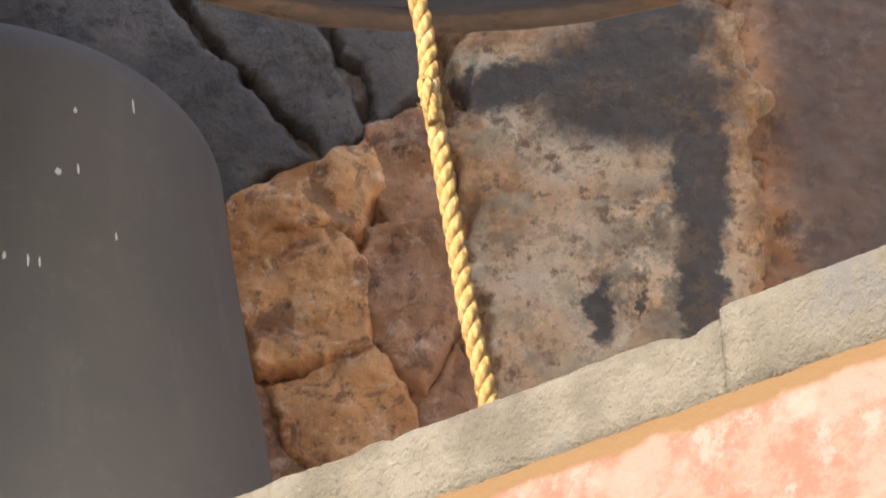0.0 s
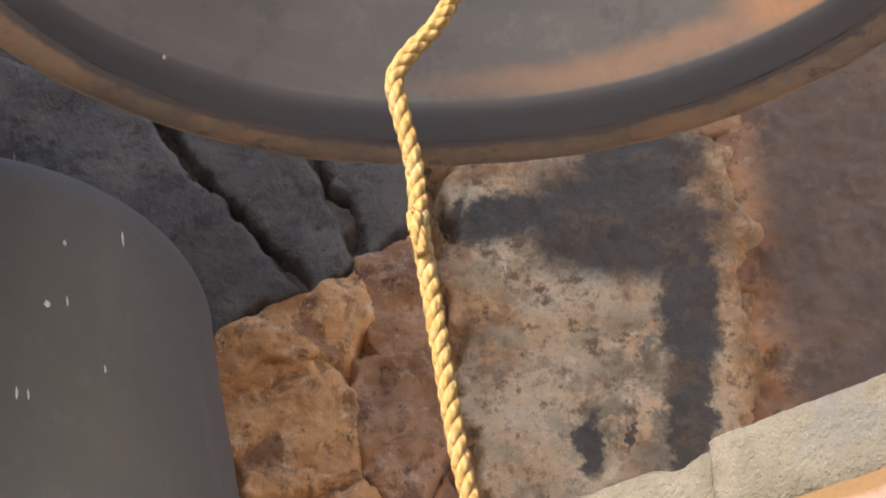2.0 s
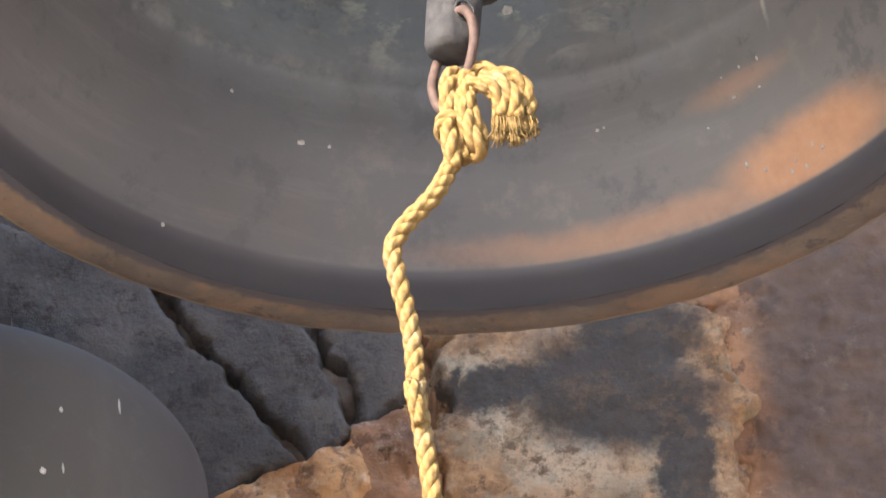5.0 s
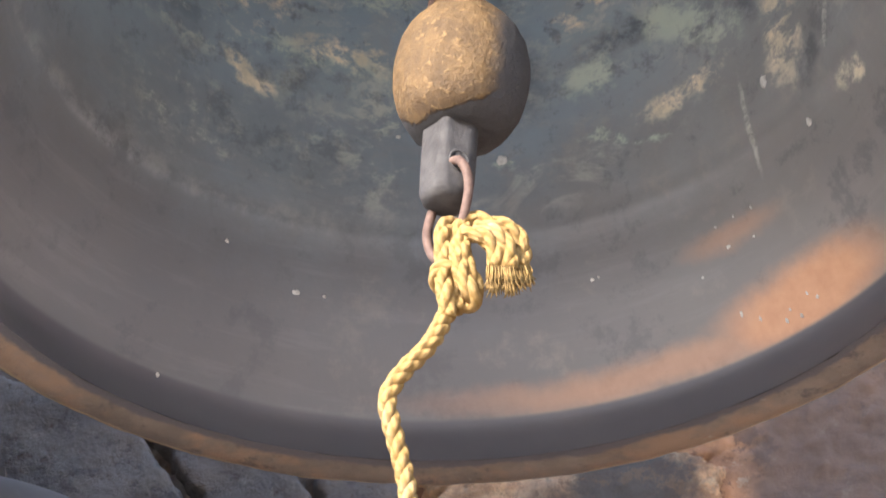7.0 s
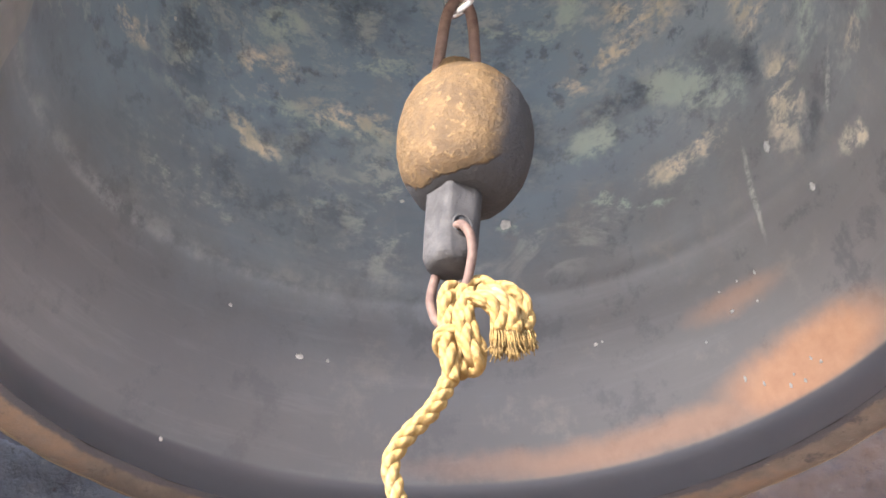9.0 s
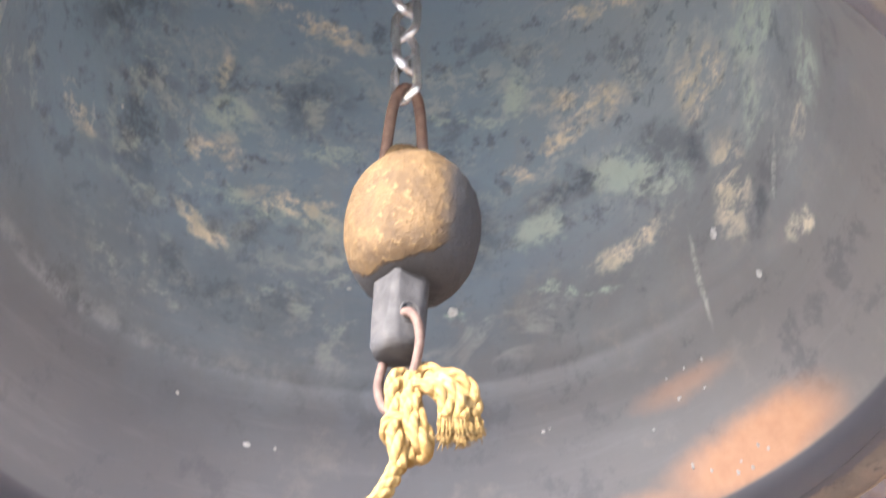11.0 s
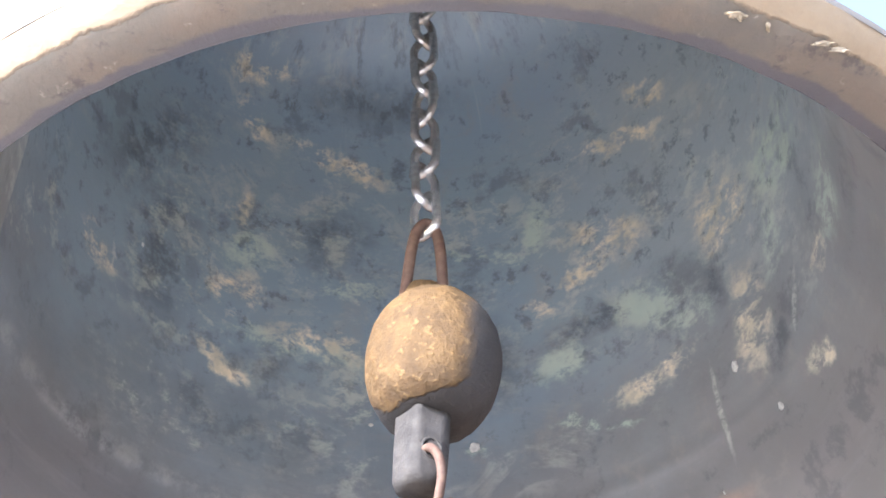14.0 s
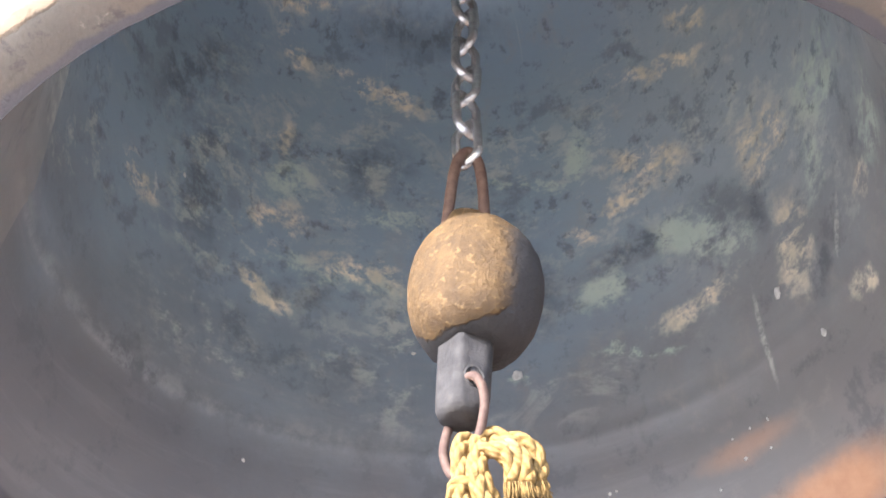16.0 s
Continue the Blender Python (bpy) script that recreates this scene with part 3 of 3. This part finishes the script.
def plaster_sheet(step=0.005):
    """The remaining patch of plaster, thicker than the rubble round it, with a broken outline."""
    bm = bmesh.new()
    x0, x1, z0, z1 = -0.03, 0.46, 3.15, 3.93
    nx, nz = int((x1 - x0) / step), int((z1 - z0) / step)
    grid = {}
    for i in range(nx + 1):
        for j in range(nz + 1):
            x, z = x0 + (x1 - x0) * i / nx, z0 + (z1 - z0) * j / nz
            w = 0.05 * noise.fractal(Vector((x * 12, 4, z * 12)), 0.8, 2, 5)
            inside = min(x - (0.01 + w + (3.6 - z) * 0.06), 0.405 + 0.7 * w - x, 3.87 + 0.3 * w - z)
            rise = 0.044 * max(0.0, min(1.0, inside / 0.022))
            y = BACK_Y - 0.001 - rise - 0.006 * noise.fractal(Vector((x * 16, 8, z * 16)), 0.85, 2, 6) * (rise > 0.01)
            grid[i, j] = bm.verts.new((x, y, z))
    for i in range(nx):
        for j in range(nz):
            bm.faces.new((grid[i, j], grid[i + 1, j], grid[i + 1, j + 1], grid[i, j + 1]))
    return bm


part("plaster_patch", plaster_sheet(), M_PLASTER, back, "pitted pinkish lime plaster with soot stains")

def wall_stone(outline, depth, seed, lump, grow=0.006, bevel=0.014, step=0.004):
    """A stone bedded in the back wall: an outline of (x, z), worn round at its edges and standing depth proud."""
    bm = bmesh.new()
    xs, zs = zip(*outline)
    step = max(step, (max(xs) - min(xs)) / 120)
    nx, nz = int((max(xs) - min(xs) + 0.02) / step), int((max(zs) - min(zs) + 0.02) / step)
    tilt = Vector((noise.noise(Vector((seed, 1, 1))), 0, noise.noise(Vector((1, seed, 1))))) * 0.05
    mid = Vector((sum(xs) / len(xs), 0, sum(zs) / len(zs)))
    grid, keep = {}, {}
    for i in range(nx + 1):
        for j in range(nz + 1):
            x, z = min(xs) - 0.01 + i * step, min(zs) - 0.01 + j * step
            q = Vector((x * 22, seed * 3.1, z * 22))
            qx, qz = x + 0.010 * noise.fractal(q, 0.8, 2, 5), z + 0.010 * noise.fractal(q + Vector((9, 9, 9)), 0.8, 2, 5)
            near, wind = 1.0, 0
            for (ax, az), (bx, bz) in zip(outline, outline[1:] + outline[:1]):
                ex, ez = bx - ax, bz - az
                t = max(0.0, min(1.0, ((qx - ax) * ex + (qz - az) * ez) / (ex * ex + ez * ez)))
                near = min(near, math.hypot(qx - ax - ex * t, qz - az - ez * t))
                if (az > qz) != (bz > qz) and qx < ax + ex * (qz - az) / ez:
                    wind += 1
            inside = (near if wind % 2 else -near) + grow
            f = max(0.0, min(1.0, inside / bevel))
            rise = depth * (1 - (1 - f) ** 2.5)
            rough = lump * noise.fractal(Vector((x * 13, seed, z * 13)), 0.75, 2.1, 7) + (Vector((x, 0, z)) - mid).dot(tilt)
            grid[i, j] = bm.verts.new((x, BACK_Y + 0.004 - rise - rough * f, z))
            keep[i, j] = inside > -0.004
    for i in range(nx):
        for j in range(nz):
            corner = ((i, j), (i + 1, j), (i + 1, j + 1), (i, j + 1))
            if any(keep[k] for k in corner):
                bm.faces.new([grid[k] for k in corner])
    bmesh.ops.delete(bm, geom=[v for v in bm.verts if not v.link_faces], context="VERTS")
    return bm


# stones round the small bell: material, depth, lumps, outline
STONES = [
    (M_DARK, 0.060, 0.004, [(-0.74, 4.08), (-0.38, 3.933), (-0.303, 3.819), (-0.227, 3.722), (-0.158, 3.633), (-0.226, 3.604), (-0.267, 3.566), (-0.384, 3.60), (-0.74, 3.75)]),
    (M_DARK, 0.054, 0.004, [(-0.362, 3.976), (-0.284, 3.832), (-0.211, 3.737), (-0.136, 3.637), (-0.096, 3.667), (-0.112, 3.732), (-0.144, 3.809), (-0.151, 3.842), (-0.161, 3.93)]),
    (M_DARK, 0.048, 0.004, [(-0.120, 3.827), (-0.104, 3.911), (-0.005, 3.905), (-0.008, 3.736), (-0.070, 3.690), (-0.086, 3.739), (-0.104, 3.791)]),
    (M_SAND, 0.060, 0.012, [(-0.256, 3.564), (-0.226, 3.599), (-0.136, 3.632), (-0.091, 3.664), (-0.070, 3.591), (-0.105, 3.536), (-0.192, 3.530), (-0.262, 3.505)]),
    (M_SAND, 0.056, 0.012, [(-0.262, 3.503), (-0.212, 3.527), (-0.124, 3.538), (-0.094, 3.478), (-0.088, 3.374), (-0.153, 3.351), (-0.223, 3.349), (-0.245, 3.415)]),
    (M_SAND, 0.050, 0.012, [(-0.206, 3.329), (-0.147, 3.348), (-0.085, 3.367), (-0.038, 3.301), (-0.036, 3.233), (-0.129, 3.20), (-0.190, 3.242)]),
    (M_BROWN, 0.052, 0.014, [(-0.090, 3.529), (-0.012, 3.545), (0.016, 3.473), (0.014, 3.404), (-0.030, 3.304), (-0.084, 3.376), (-0.094, 3.455)]),
    (M_BROWN, 0.050, 0.012, [(-0.090, 3.680), (-0.015, 3.70), (0.012, 3.608), (-0.004, 3.547), (-0.062, 3.534), (-0.080, 3.589)]),
    (M_BROWN, 0.040, 0.012, [(-0.235, 3.338), (-0.212, 3.318), (-0.196, 3.242), (-0.150, 3.20), (-0.240, 3.19)]),
    (M_BROWN, 0.044, 0.012, [(-0.032, 3.297), (0.014, 3.376), (0.044, 3.305), (0.040, 3.244), (-0.034, 3.24)]),
]
for k, (material, depth, lump, outline) in enumerate(STONES):
    part("stone", wall_stone(outline, depth, k + 1, lump, 0.0115 if material is M_DARK else 0.011), material, back)
tagged(part("wall_east", block(3.5, 4.0, -1.0, BACK_Y, 0, 4.8), M_OUTWALL, smooth=False), "plain plastered side wall", "wall", kind="structure")


# ---- the great bell ----
BELL = (0.0417, 1.931, 3.243)
bell = empty("bell", BELL, "large bronze bell with blotchy green-grey patina inside", "bell", "bells")
inner = [(0.450, 0.0), (0.4525, 0.010), (0.4545, 0.025), (0.4540, 0.038), (0.4495, 0.046), (0.442, 0.056), (0.433, 0.068), (0.418, 0.088), (0.394, 0.125), (0.380, 0.165),
         (0.370, 0.192), (0.3665, 0.197), (0.3665, 0.203), (0.362, 0.21), (0.353, 0.26), (0.340, 0.34), (0.328, 0.42), (0.318, 0.50), (0.308, 0.58), (0.296, 0.65), (0.27, 0.70), (0.21, 0.74), (0.12, 0.757), (0.0, 0.762)]
outer = [(0.0, 0.815), (0.12, 0.81), (0.23, 0.79), (0.305, 0.745), (0.335, 0.69), (0.350, 0.60), (0.362, 0.50), (0.378, 0.38), (0.402, 0.26), (0.436, 0.16), (0.468, 0.10), (0.492, 0.06), (0.508, 0.040), (0.514, 0.030), (0.514, 0.022)]
lip = [(0.514, 0.022), (0.511, 0.017), (0.505, 0.011), (0.497, 0.006), (0.489, 0.002), (0.481, 0.0), (0.471, -0.001), (0.460, 0.0), (0.450, 0.0)]
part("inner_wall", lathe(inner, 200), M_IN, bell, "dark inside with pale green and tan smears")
part("outer_wall", lathe(outer, 200), M_OUT, bell)
bm = lathe(lip, 260)
for v in bm.verts:
    v.co.z += 0.0016 * noise.fractal(v.co * 24, 0.8, 2, 5)
    v.co += Vector((v.co.x, v.co.y, 0)).normalized() * 0.0014 * noise.fractal(v.co * 15 + Vector((3, 3, 3)), 0.8, 2, 5)
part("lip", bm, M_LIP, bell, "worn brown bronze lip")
bm = bmesh.new()
tube(bm, [q + Vector((0, 0, 0.88)) for q in oval(0.12, 0.20)], 0.022, 12, True)
part("crown_loop", bm, M_OUT, bell)
beam = part("bell_beam", block(-1.3, 1.6, -0.075, 0.075, 0.94, 1.10), M_WOOD, smooth=False)
beam.matrix_world = pose(BELL[0], BELL[1], BELL[2], 0, 0, -YAW)
tagged(beam, "weathered timber beam that carries the great bell", "beam")

# ---- the small bell ----
SMALL = (-0.493, 2.70, 2.62)
small = empty("bell", SMALL, "smaller smooth grey bronze bell with white droppings", "bell", "bells")
dome = [(0.2745 * (1 - math.sin(a) ** 2.06) ** (1 / 2.06), 0.629 + 0.124 * math.sin(a)) for a in (math.pi / 2 * k / 24 for k in range(24, -1, -1))]
waist = [(0.2745 + 0.103 * (k / 20) ** 1.12, 0.629 * (1 - k / 20)) for k in range(1, 21)]
hollow = [(0.33, 0.0), (0.29, 0.08), (0.255, 0.2), (0.24, 0.4), (0.22, 0.58), (0.15, 0.68), (0.0, 0.70)]
part("body", lathe(dome + waist + hollow, 160), M_OUT2, small)
bm = bmesh.new()
tube(bm, [q + Vector((0, 0, 0.78)) for q in oval(0.08, 0.12)], 0.016, 12, True)
part("crown_loop", bm, M_OUT2, small)
tagged(part("bell_beam", block(-0.56, -0.425, 2.692, BACK_Y + 0.1, 3.40, 3.468), M_WOOD, smooth=False), "dark weathered timber beam above the smaller bell", "beam")


def drop_or_glint(profile, mark, parent, seed):
    """A dried white splash or a painted glint on a turned surface; mark: degrees, height, width, length."""
    deg, z, w, h = mark
    zs, rs = zip(*sorted((z, r) for r, z in profile))
    r, slope = np.interp(z, zs, rs), (np.interp(z + 0.01, zs, rs) - np.interp(z - 0.01, zs, rs)) / 0.02
    bm = bmesh.new()
    bmesh.ops.create_icosphere(bm, subdivisions=2, radius=0.5)
    m = pose(0, 0, 0, 0, 0, deg) @ Matrix.Translation((r, 0, z)) @ Matrix.Rotation(math.atan(slope), 4, "Y") @ Matrix.Diagonal((0.0016, w * 1.25, h * 1.25, 1))
    for v in bm.verts:
        v.co = m @ (v.co * (1 + 0.6 * noise.noise(v.co * 3 + Vector((deg, z * 50, seed)))))
    part("drop_or_glint", bm, M_DROP_GLINT, parent)


# Marks below 0.08 at 43 to 53 degrees are painted glints.
IN_MARKS = [(112, .133, .006, .005), (108, .134, .003, .003), (123, .162, .003, .003), (127, .043, .003, .004), (71, .14, .003, .003), (52, .147, .002, .002), (51, .125, .0035, .003),
            (49, .148, .002, .002), (46, .147, .002, .003), (47, .123, .002, .002), (56, .112, .002, .002), (141, .418, .003, .005), (37, .242, .007, .010), (82, .271, .008, .008), (98, .30, .004, .003), (32, .179, .006, .006), (48, .056, .0025, .004), (46, .054, .003, .003), (51, .066, .002, .004), (43, .060, .003, .003), (44, .066, .002, .003), (47, .062, .002, .002), (53, .075, .002, .005), (70, .141, .002, .002)]
for mark in IN_MARKS:
    drop_or_glint(inner, mark, bell, 1)
for x, y, w, h in ((0.221, -0.436, 0.009, 0.006), (0.226, -0.434, 0.007, 0.005), (0.246, -0.423, 0.003, 0.008), (0.286, -0.405, 0.012, 0.002), (0.298, -0.398, 0.012, 0.0022)):
    bm = bmesh.new()
    bmesh.ops.create_icosphere(bm, subdivisions=3, radius=0.5)
    for v in bm.verts:
        u = v.co * (1 + 0.9 * noise.noise(v.co * 4 + Vector((x * 900, y * 300, 0))))
        v.co = Vector((x + u.x * w, y + u.y * h, u.z * 0.005))
    part("crust", bm, M_CRUST, bell)
OUT_MARKS = [(-45, .629, .002, .014), (-59, .597, .003, .005), (-63, .518, .005, .007), (-59, .527, .002, .009), (-52, .461, .002, .007), (-67, .408, .002, .010), (-69, .408, .002, .010), (-73, .409, .003, .007)]
for deg, z, w, h in OUT_MARKS:
    drop_or_glint(dome + waist, (deg + 2.7, z - 0.012, w, h), small, 2)

# ---- clapper, chain and rope ----
CL_Y = 1.68
CL_S = CL_Y / 1.66


def at_y(x, z, y, ref=1.83):
    """The point at depth y on the sight line that meets depth ref at (x, z)."""
    s = y / ref
    return (x * s, y, 1.6 + (z - 1.6) * s)


clapper = empty("clapper", at_y(0.0455, 3.2258, CL_Y), "rusty egg-shaped iron clapper hanging from a chain", "clapper")
clapper.rotation_euler = (0, radians(5.5), 0)
clapper.scale = (CL_S, CL_S, CL_S)
A, B = 0.060, 0.0485
egg = [(0, A)] + [(B * math.sin(math.pi * k / 28) ** (1.10 if k < 14 else 0.66), A * math.cos(math.pi * k / 28)) for k in range(1, 23)] + [(0.022, -A * 0.93), (0, -A * 0.93)]
bm = lathe(egg, 110)
for v in bm.verts:
    v.co *= 1 + 0.018 * noise.fractal(v.co * 55, 0.75, 2, 6)
part("ball", bm, M_BALL, clapper, "cast ball with orange-brown rust, its shade side painted grey")
bm = lathe([(0, -0.040), (0.0195, -0.041), (0.0195, -0.060), (0.0190, -0.080), (0.0188, -0.100), (0.0182, -0.110), (0.0160, -0.117), (0.0110, -0.120), (0, -0.121)], 48)
for v in bm.verts:
    for nx, ny, far in ((0.446, -0.895, 0.0168), (-0.78, -0.62, 0.0160), (0.9, 0.43, 0.0170)):
        over = v.co.x * nx + v.co.y * ny - far
        if over > 0:
            v.co -= Vector((nx, ny, 0)) * over
    v.co += Vector((v.co.x, v.co.y, 0)) * 0.05 * noise.fractal(v.co * 90, 0.8, 2, 4)
stub = part("stub", bm, M_IRON, clapper, "worn grey iron stub with a flattened side")
stub.location.x = -0.004
bm = bmesh.new()
FACET = Matrix.Rotation(radians(26.5), 4, "Z")
tube(bm, [Vector((0.0005 + 0.0070 * math.cos(a * math.pi / 10), -0.0166, -0.092 + 0.0085 * math.sin(a * math.pi / 10))) for a in range(20)], 0.0012, 6, True)
eye_rim = part("eye_rim", bm, M_IRON, clapper)
eye_rim.matrix_local = Matrix.Translation((-0.004, 0, 0)) @ FACET
# A near-black disc stands in for the shade inside the hole.
M_HOLE_SHADE = simple("hole_shade_disc", (0.006, 0.005, 0.005), (0.012, 0.010, 0.009), 80, 1.0)
bm = lathe([(0, 0.004), (0.0074, 0.004), (0.0074, 0.0), (0, 0.0)], 20)
hole = part("eye", bm, M_HOLE_SHADE, clapper)
hole.matrix_local = Matrix.Translation((-0.004, 0, 0)) @ FACET @ pose(0.0005, -0.0128, -0.092, 90)
bm = bmesh.new()
line = smooth_line([(-0.025, 0, 0.030), (-0.0235, 0, 0.070), (-0.0205, 0, 0.116), (-0.0125, 0, 0.133), (-0.003, 0, 0.119), (0.003, 0, 0.072), (0.006, 0, 0.03)], 0.002)
tube(bm, line, 0.0042, 10)
bail = part("bail", bm, M_ROD, clapper, "reddish rusty iron loop")
bail.rotation_euler = (0, 0, radians(8))
bm = lathe([(0, 0.070), (0.010, 0.069), (0.0155, 0.064), (0.018, 0.056), (0.021, 0.046), (0.024, 0.036), (0, 0.034)], 48)
for v in bm.verts:
    v.co += Vector((-0.009, 0, 0))
    v.co *= 1 + 0.03 * noise.fractal(v.co * 60, 0.8, 2, 4)
part("neck", bm, M_BALL, clapper, "rusty iron neck that the loop is set in")
bm = bmesh.new()
turn = [(-0.003, -0.013, -0.094), (0.0035, -0.0200, -0.0960), (0.0095, -0.0215, -0.105), (0.0120, -0.019, -0.118), (0.0108, -0.015, -0.134), (0.0070, -0.010, -0.150), (0.001, -0.004, -0.164),
        (-0.004, 0.0, -0.168), (-0.0105, 0.004, -0.160), (-0.0150, 0.007, -0.142), (-0.0135, 0.009, -0.122), (-0.009, 0.009, -0.102), (-0.003, -0.013, -0.094)]
tube(bm, smooth_line(turn, 0.002)[:-1], 0.0034, 10, True)
ring = part("ring", bm, M_ROD, clapper, "thin rusty iron ring through the stub")

hook = clapper.matrix_basis @ Vector((-0.0125, 0, 0.127))
top, bottom = Vector((0.066, 1.931, 3.243 + 0.752)), hook
chain = empty("chain", top, "bright galvanised steel chain inside the bell", "chain")
way = (bottom - top).normalized()
pitch = 0.049
count = round((bottom - top).length / pitch)
pitch = (bottom - top).length / count
quat = (-way).to_track_quat("Z", "Y").to_matrix().to_4x4()
link_mesh = None
for k in range(count):
    at = Matrix.Translation(top + way * pitch * (k + 0.5)) @ quat @ pose(0, 0, 0, random.uniform(-4, 4), 0, -38 + 84 * ((count - 1 - k) % 2) + random.uniform(-9, 9))
    if link_mesh is None:
        bm = bmesh.new()
        tube(bm, oval(0.0210, pitch + 0.0074), 0.0037, 10, True)
        link = part("link", bm, M_STEEL)
        link_mesh = link.data
    else:
        link = new("link", link_mesh)
    link.parent = chain
    link.matrix_local = Matrix.Translation(-top) @ at


def laid_rope(parent, name, line, radius, lay, material, step=0.0022, label=""):
    """Three strands laid round the line, each a part of its own."""
    line = smooth_line(line, step)
    fr = frames_along(line)
    for s in range(3):
        pts = []
        for i, (p, (u, v)) in enumerate(zip(line, fr)):
            a = 2 * math.pi * (i * step / lay + s / 3)
            pts.append(p + radius * 0.45 * (u * math.cos(a) + v * math.sin(a)))
        bm = bmesh.new()
        tube(bm, pts, radius * 0.60, 12)
        part(name, bm, material, parent, label)


rope = empty("rope", (0, 0, 0), "yellow three-strand rope knotted to the clapper ring", "rope")
ROPE_R = 0.0064
main = [at_y(0.034, 3.010, 1.68), at_y(0.0265, 2.993, 1.677), at_y(0.0128, 2.9653, 1.672), at_y(-0.008, 2.940, 1.672), at_y(-0.0185, 2.919, 1.672), at_y(-0.0165, 2.898, 1.675),
        at_y(-0.0067, 2.8428, 1.685), at_y(-0.0036, 2.8316, 1.69, 1.9), at_y(0.0071, 2.7319, 1.70, 1.9), at_y(0.0161, 2.6544, 1.71, 1.9), at_y(0.0261, 2.5925, 1.72, 1.9),
        (0.030, 1.735, 2.44), (0.034, 1.78, 2.3995), (0.05, 1.92, 2.3985)]
laid_rope(rope, "strand", main, ROPE_R * 1.0, 0.036, M_ROPE)

rnd = random.Random(11)
laid_rope(rope, "worn_turn", [at_y(-0.0085, 2.848, 1.684, 1.9), at_y(-0.0065, 2.834, 1.681, 1.9), at_y(-0.0022, 2.812, 1.686, 1.9)], ROPE_R * 0.82, 0.05, M_ROPE)
bm = bmesh.new()
nick = Vector(at_y(-0.0065, 2.832, 1.688, 1.9))
for k in range(40):
    a = Vector((rnd.gauss(-0.003, 0.0018), rnd.gauss(-0.0045, 0.001), rnd.gauss(0, 0.005)))
    d = Vector((rnd.gauss(0.0005, 0.003), rnd.gauss(-0.0005, 0.001), rnd.gauss(-0.004, 0.005)))
    tube(bm, smooth_line([nick + a, nick + a + d * 0.5 + Vector((0, 0, rnd.gauss(0, 0.001))), nick + a + d], 0.002), lambda t: 0.0005 * (1.1 - t), 5)
tagged(part("loose_fibres", bm, M_ROPE, rope, "pale worn fibres sticking out"), kind="stuff")


def kp(a, b, c):
    """A place in the knot: a across, b down (both about 0.2 mm a unit), c millimetres towards the viewer."""
    x, y = 635 + a / 2.15, 142 + b / 2.15
    return at_y(0.0457 + (x - 830) * 0.000446, 3.0798 - (y - 390) * 0.000527, CL_Y - 0.006 - c / 1000)


KNOT_R = ROPE_R * 0.97
laid_rope(rope, "knot_turn", [kp(*q) for q in ((330, 905, 0), (325, 830, 4), (318, 760, 5), (322, 690, 3), (320, 620, 4), (330, 560, 0), (350, 545, -6), (372, 590, -2), (372, 660, 6), (385, 740, 9), (408, 800, 8),
                                               (425, 840, 2), (400, 860, -5), (350, 830, -7), (305, 780, -4), (296, 735, 3), (330, 715, 7), (370, 730, 3))], KNOT_R, 0.050, M_ROPE)
laid_rope(rope, "knot_turn", [kp(*q) for q in ((432, 830, -3), (425, 770, 3), (400, 700, 6), (390, 620, 6), (398, 556, 4), (440, 530, 2), (500, 552, 4), (558, 566, 4), (595, 610, 2), (606, 670, 0), (596, 730, 2))], KNOT_R, 0.050, M_ROPE)
laid_rope(rope, "knot_turn", [kp(*q) for q in ((408, 585, 10), (445, 590, 13), (485, 615, 12), (508, 665, 10), (506, 725, 8))], KNOT_R, 0.050, M_ROPE)
laid_rope(rope, "knot_turn", [kp(*q) for q in ((450, 560, 8), (505, 580, 11), (545, 625, 11), (560, 680, 9), (552, 730, 8))], KNOT_R, 0.050, M_ROPE)

laid_rope(rope, "knot_turn", [kp(*q) for q in ((362, 880, -3), (356, 800, -1), (350, 700, -2), (352, 610, -1), (366, 560, -4), (386, 600, -7), (392, 700, -6))], KNOT_R, 0.050, M_ROPE)


def frayed(ends, seed):
    """Loose yarns that spread from a cut end."""
    rnd = random.Random(seed)
    bm = bmesh.new()
    for (a, b, c), (da, db) in ends:
        for k in range(110):
            r, ph = 31 * math.sqrt(rnd.random()), rnd.random() * 6.28
            a0, b0, c0 = a + r * math.cos(ph), b - 22 + 0.4 * r * math.sin(ph), c + 0.2 * r * math.sin(ph)
            sp = rnd.uniform(0.6, 1.1)
            p = [kp(a0, b0, c0), kp(a0 + da * 0.5 * sp + rnd.gauss(0, 4), b0 + db * 0.5 * sp, c0 + rnd.gauss(0, 0.6)), kp(a0 + da * sp + rnd.gauss(0, 12), b0 + db * sp + rnd.gauss(0, 6), c0 + rnd.gauss(0, 1.2))]
            tube(bm, smooth_line(p, 0.003), lambda t: 0.0008 * (1.05 - 0.6 * t), 5)
    return bm


tagged(part("frayed_end", frayed((((594, 730, 2), (14, 95)), ((508, 725, 7), (-6, 115)), ((552, 730, 7), (6, 115))), 5), M_ROPE, rope, "loose frayed rope yarns"), kind="stuff")
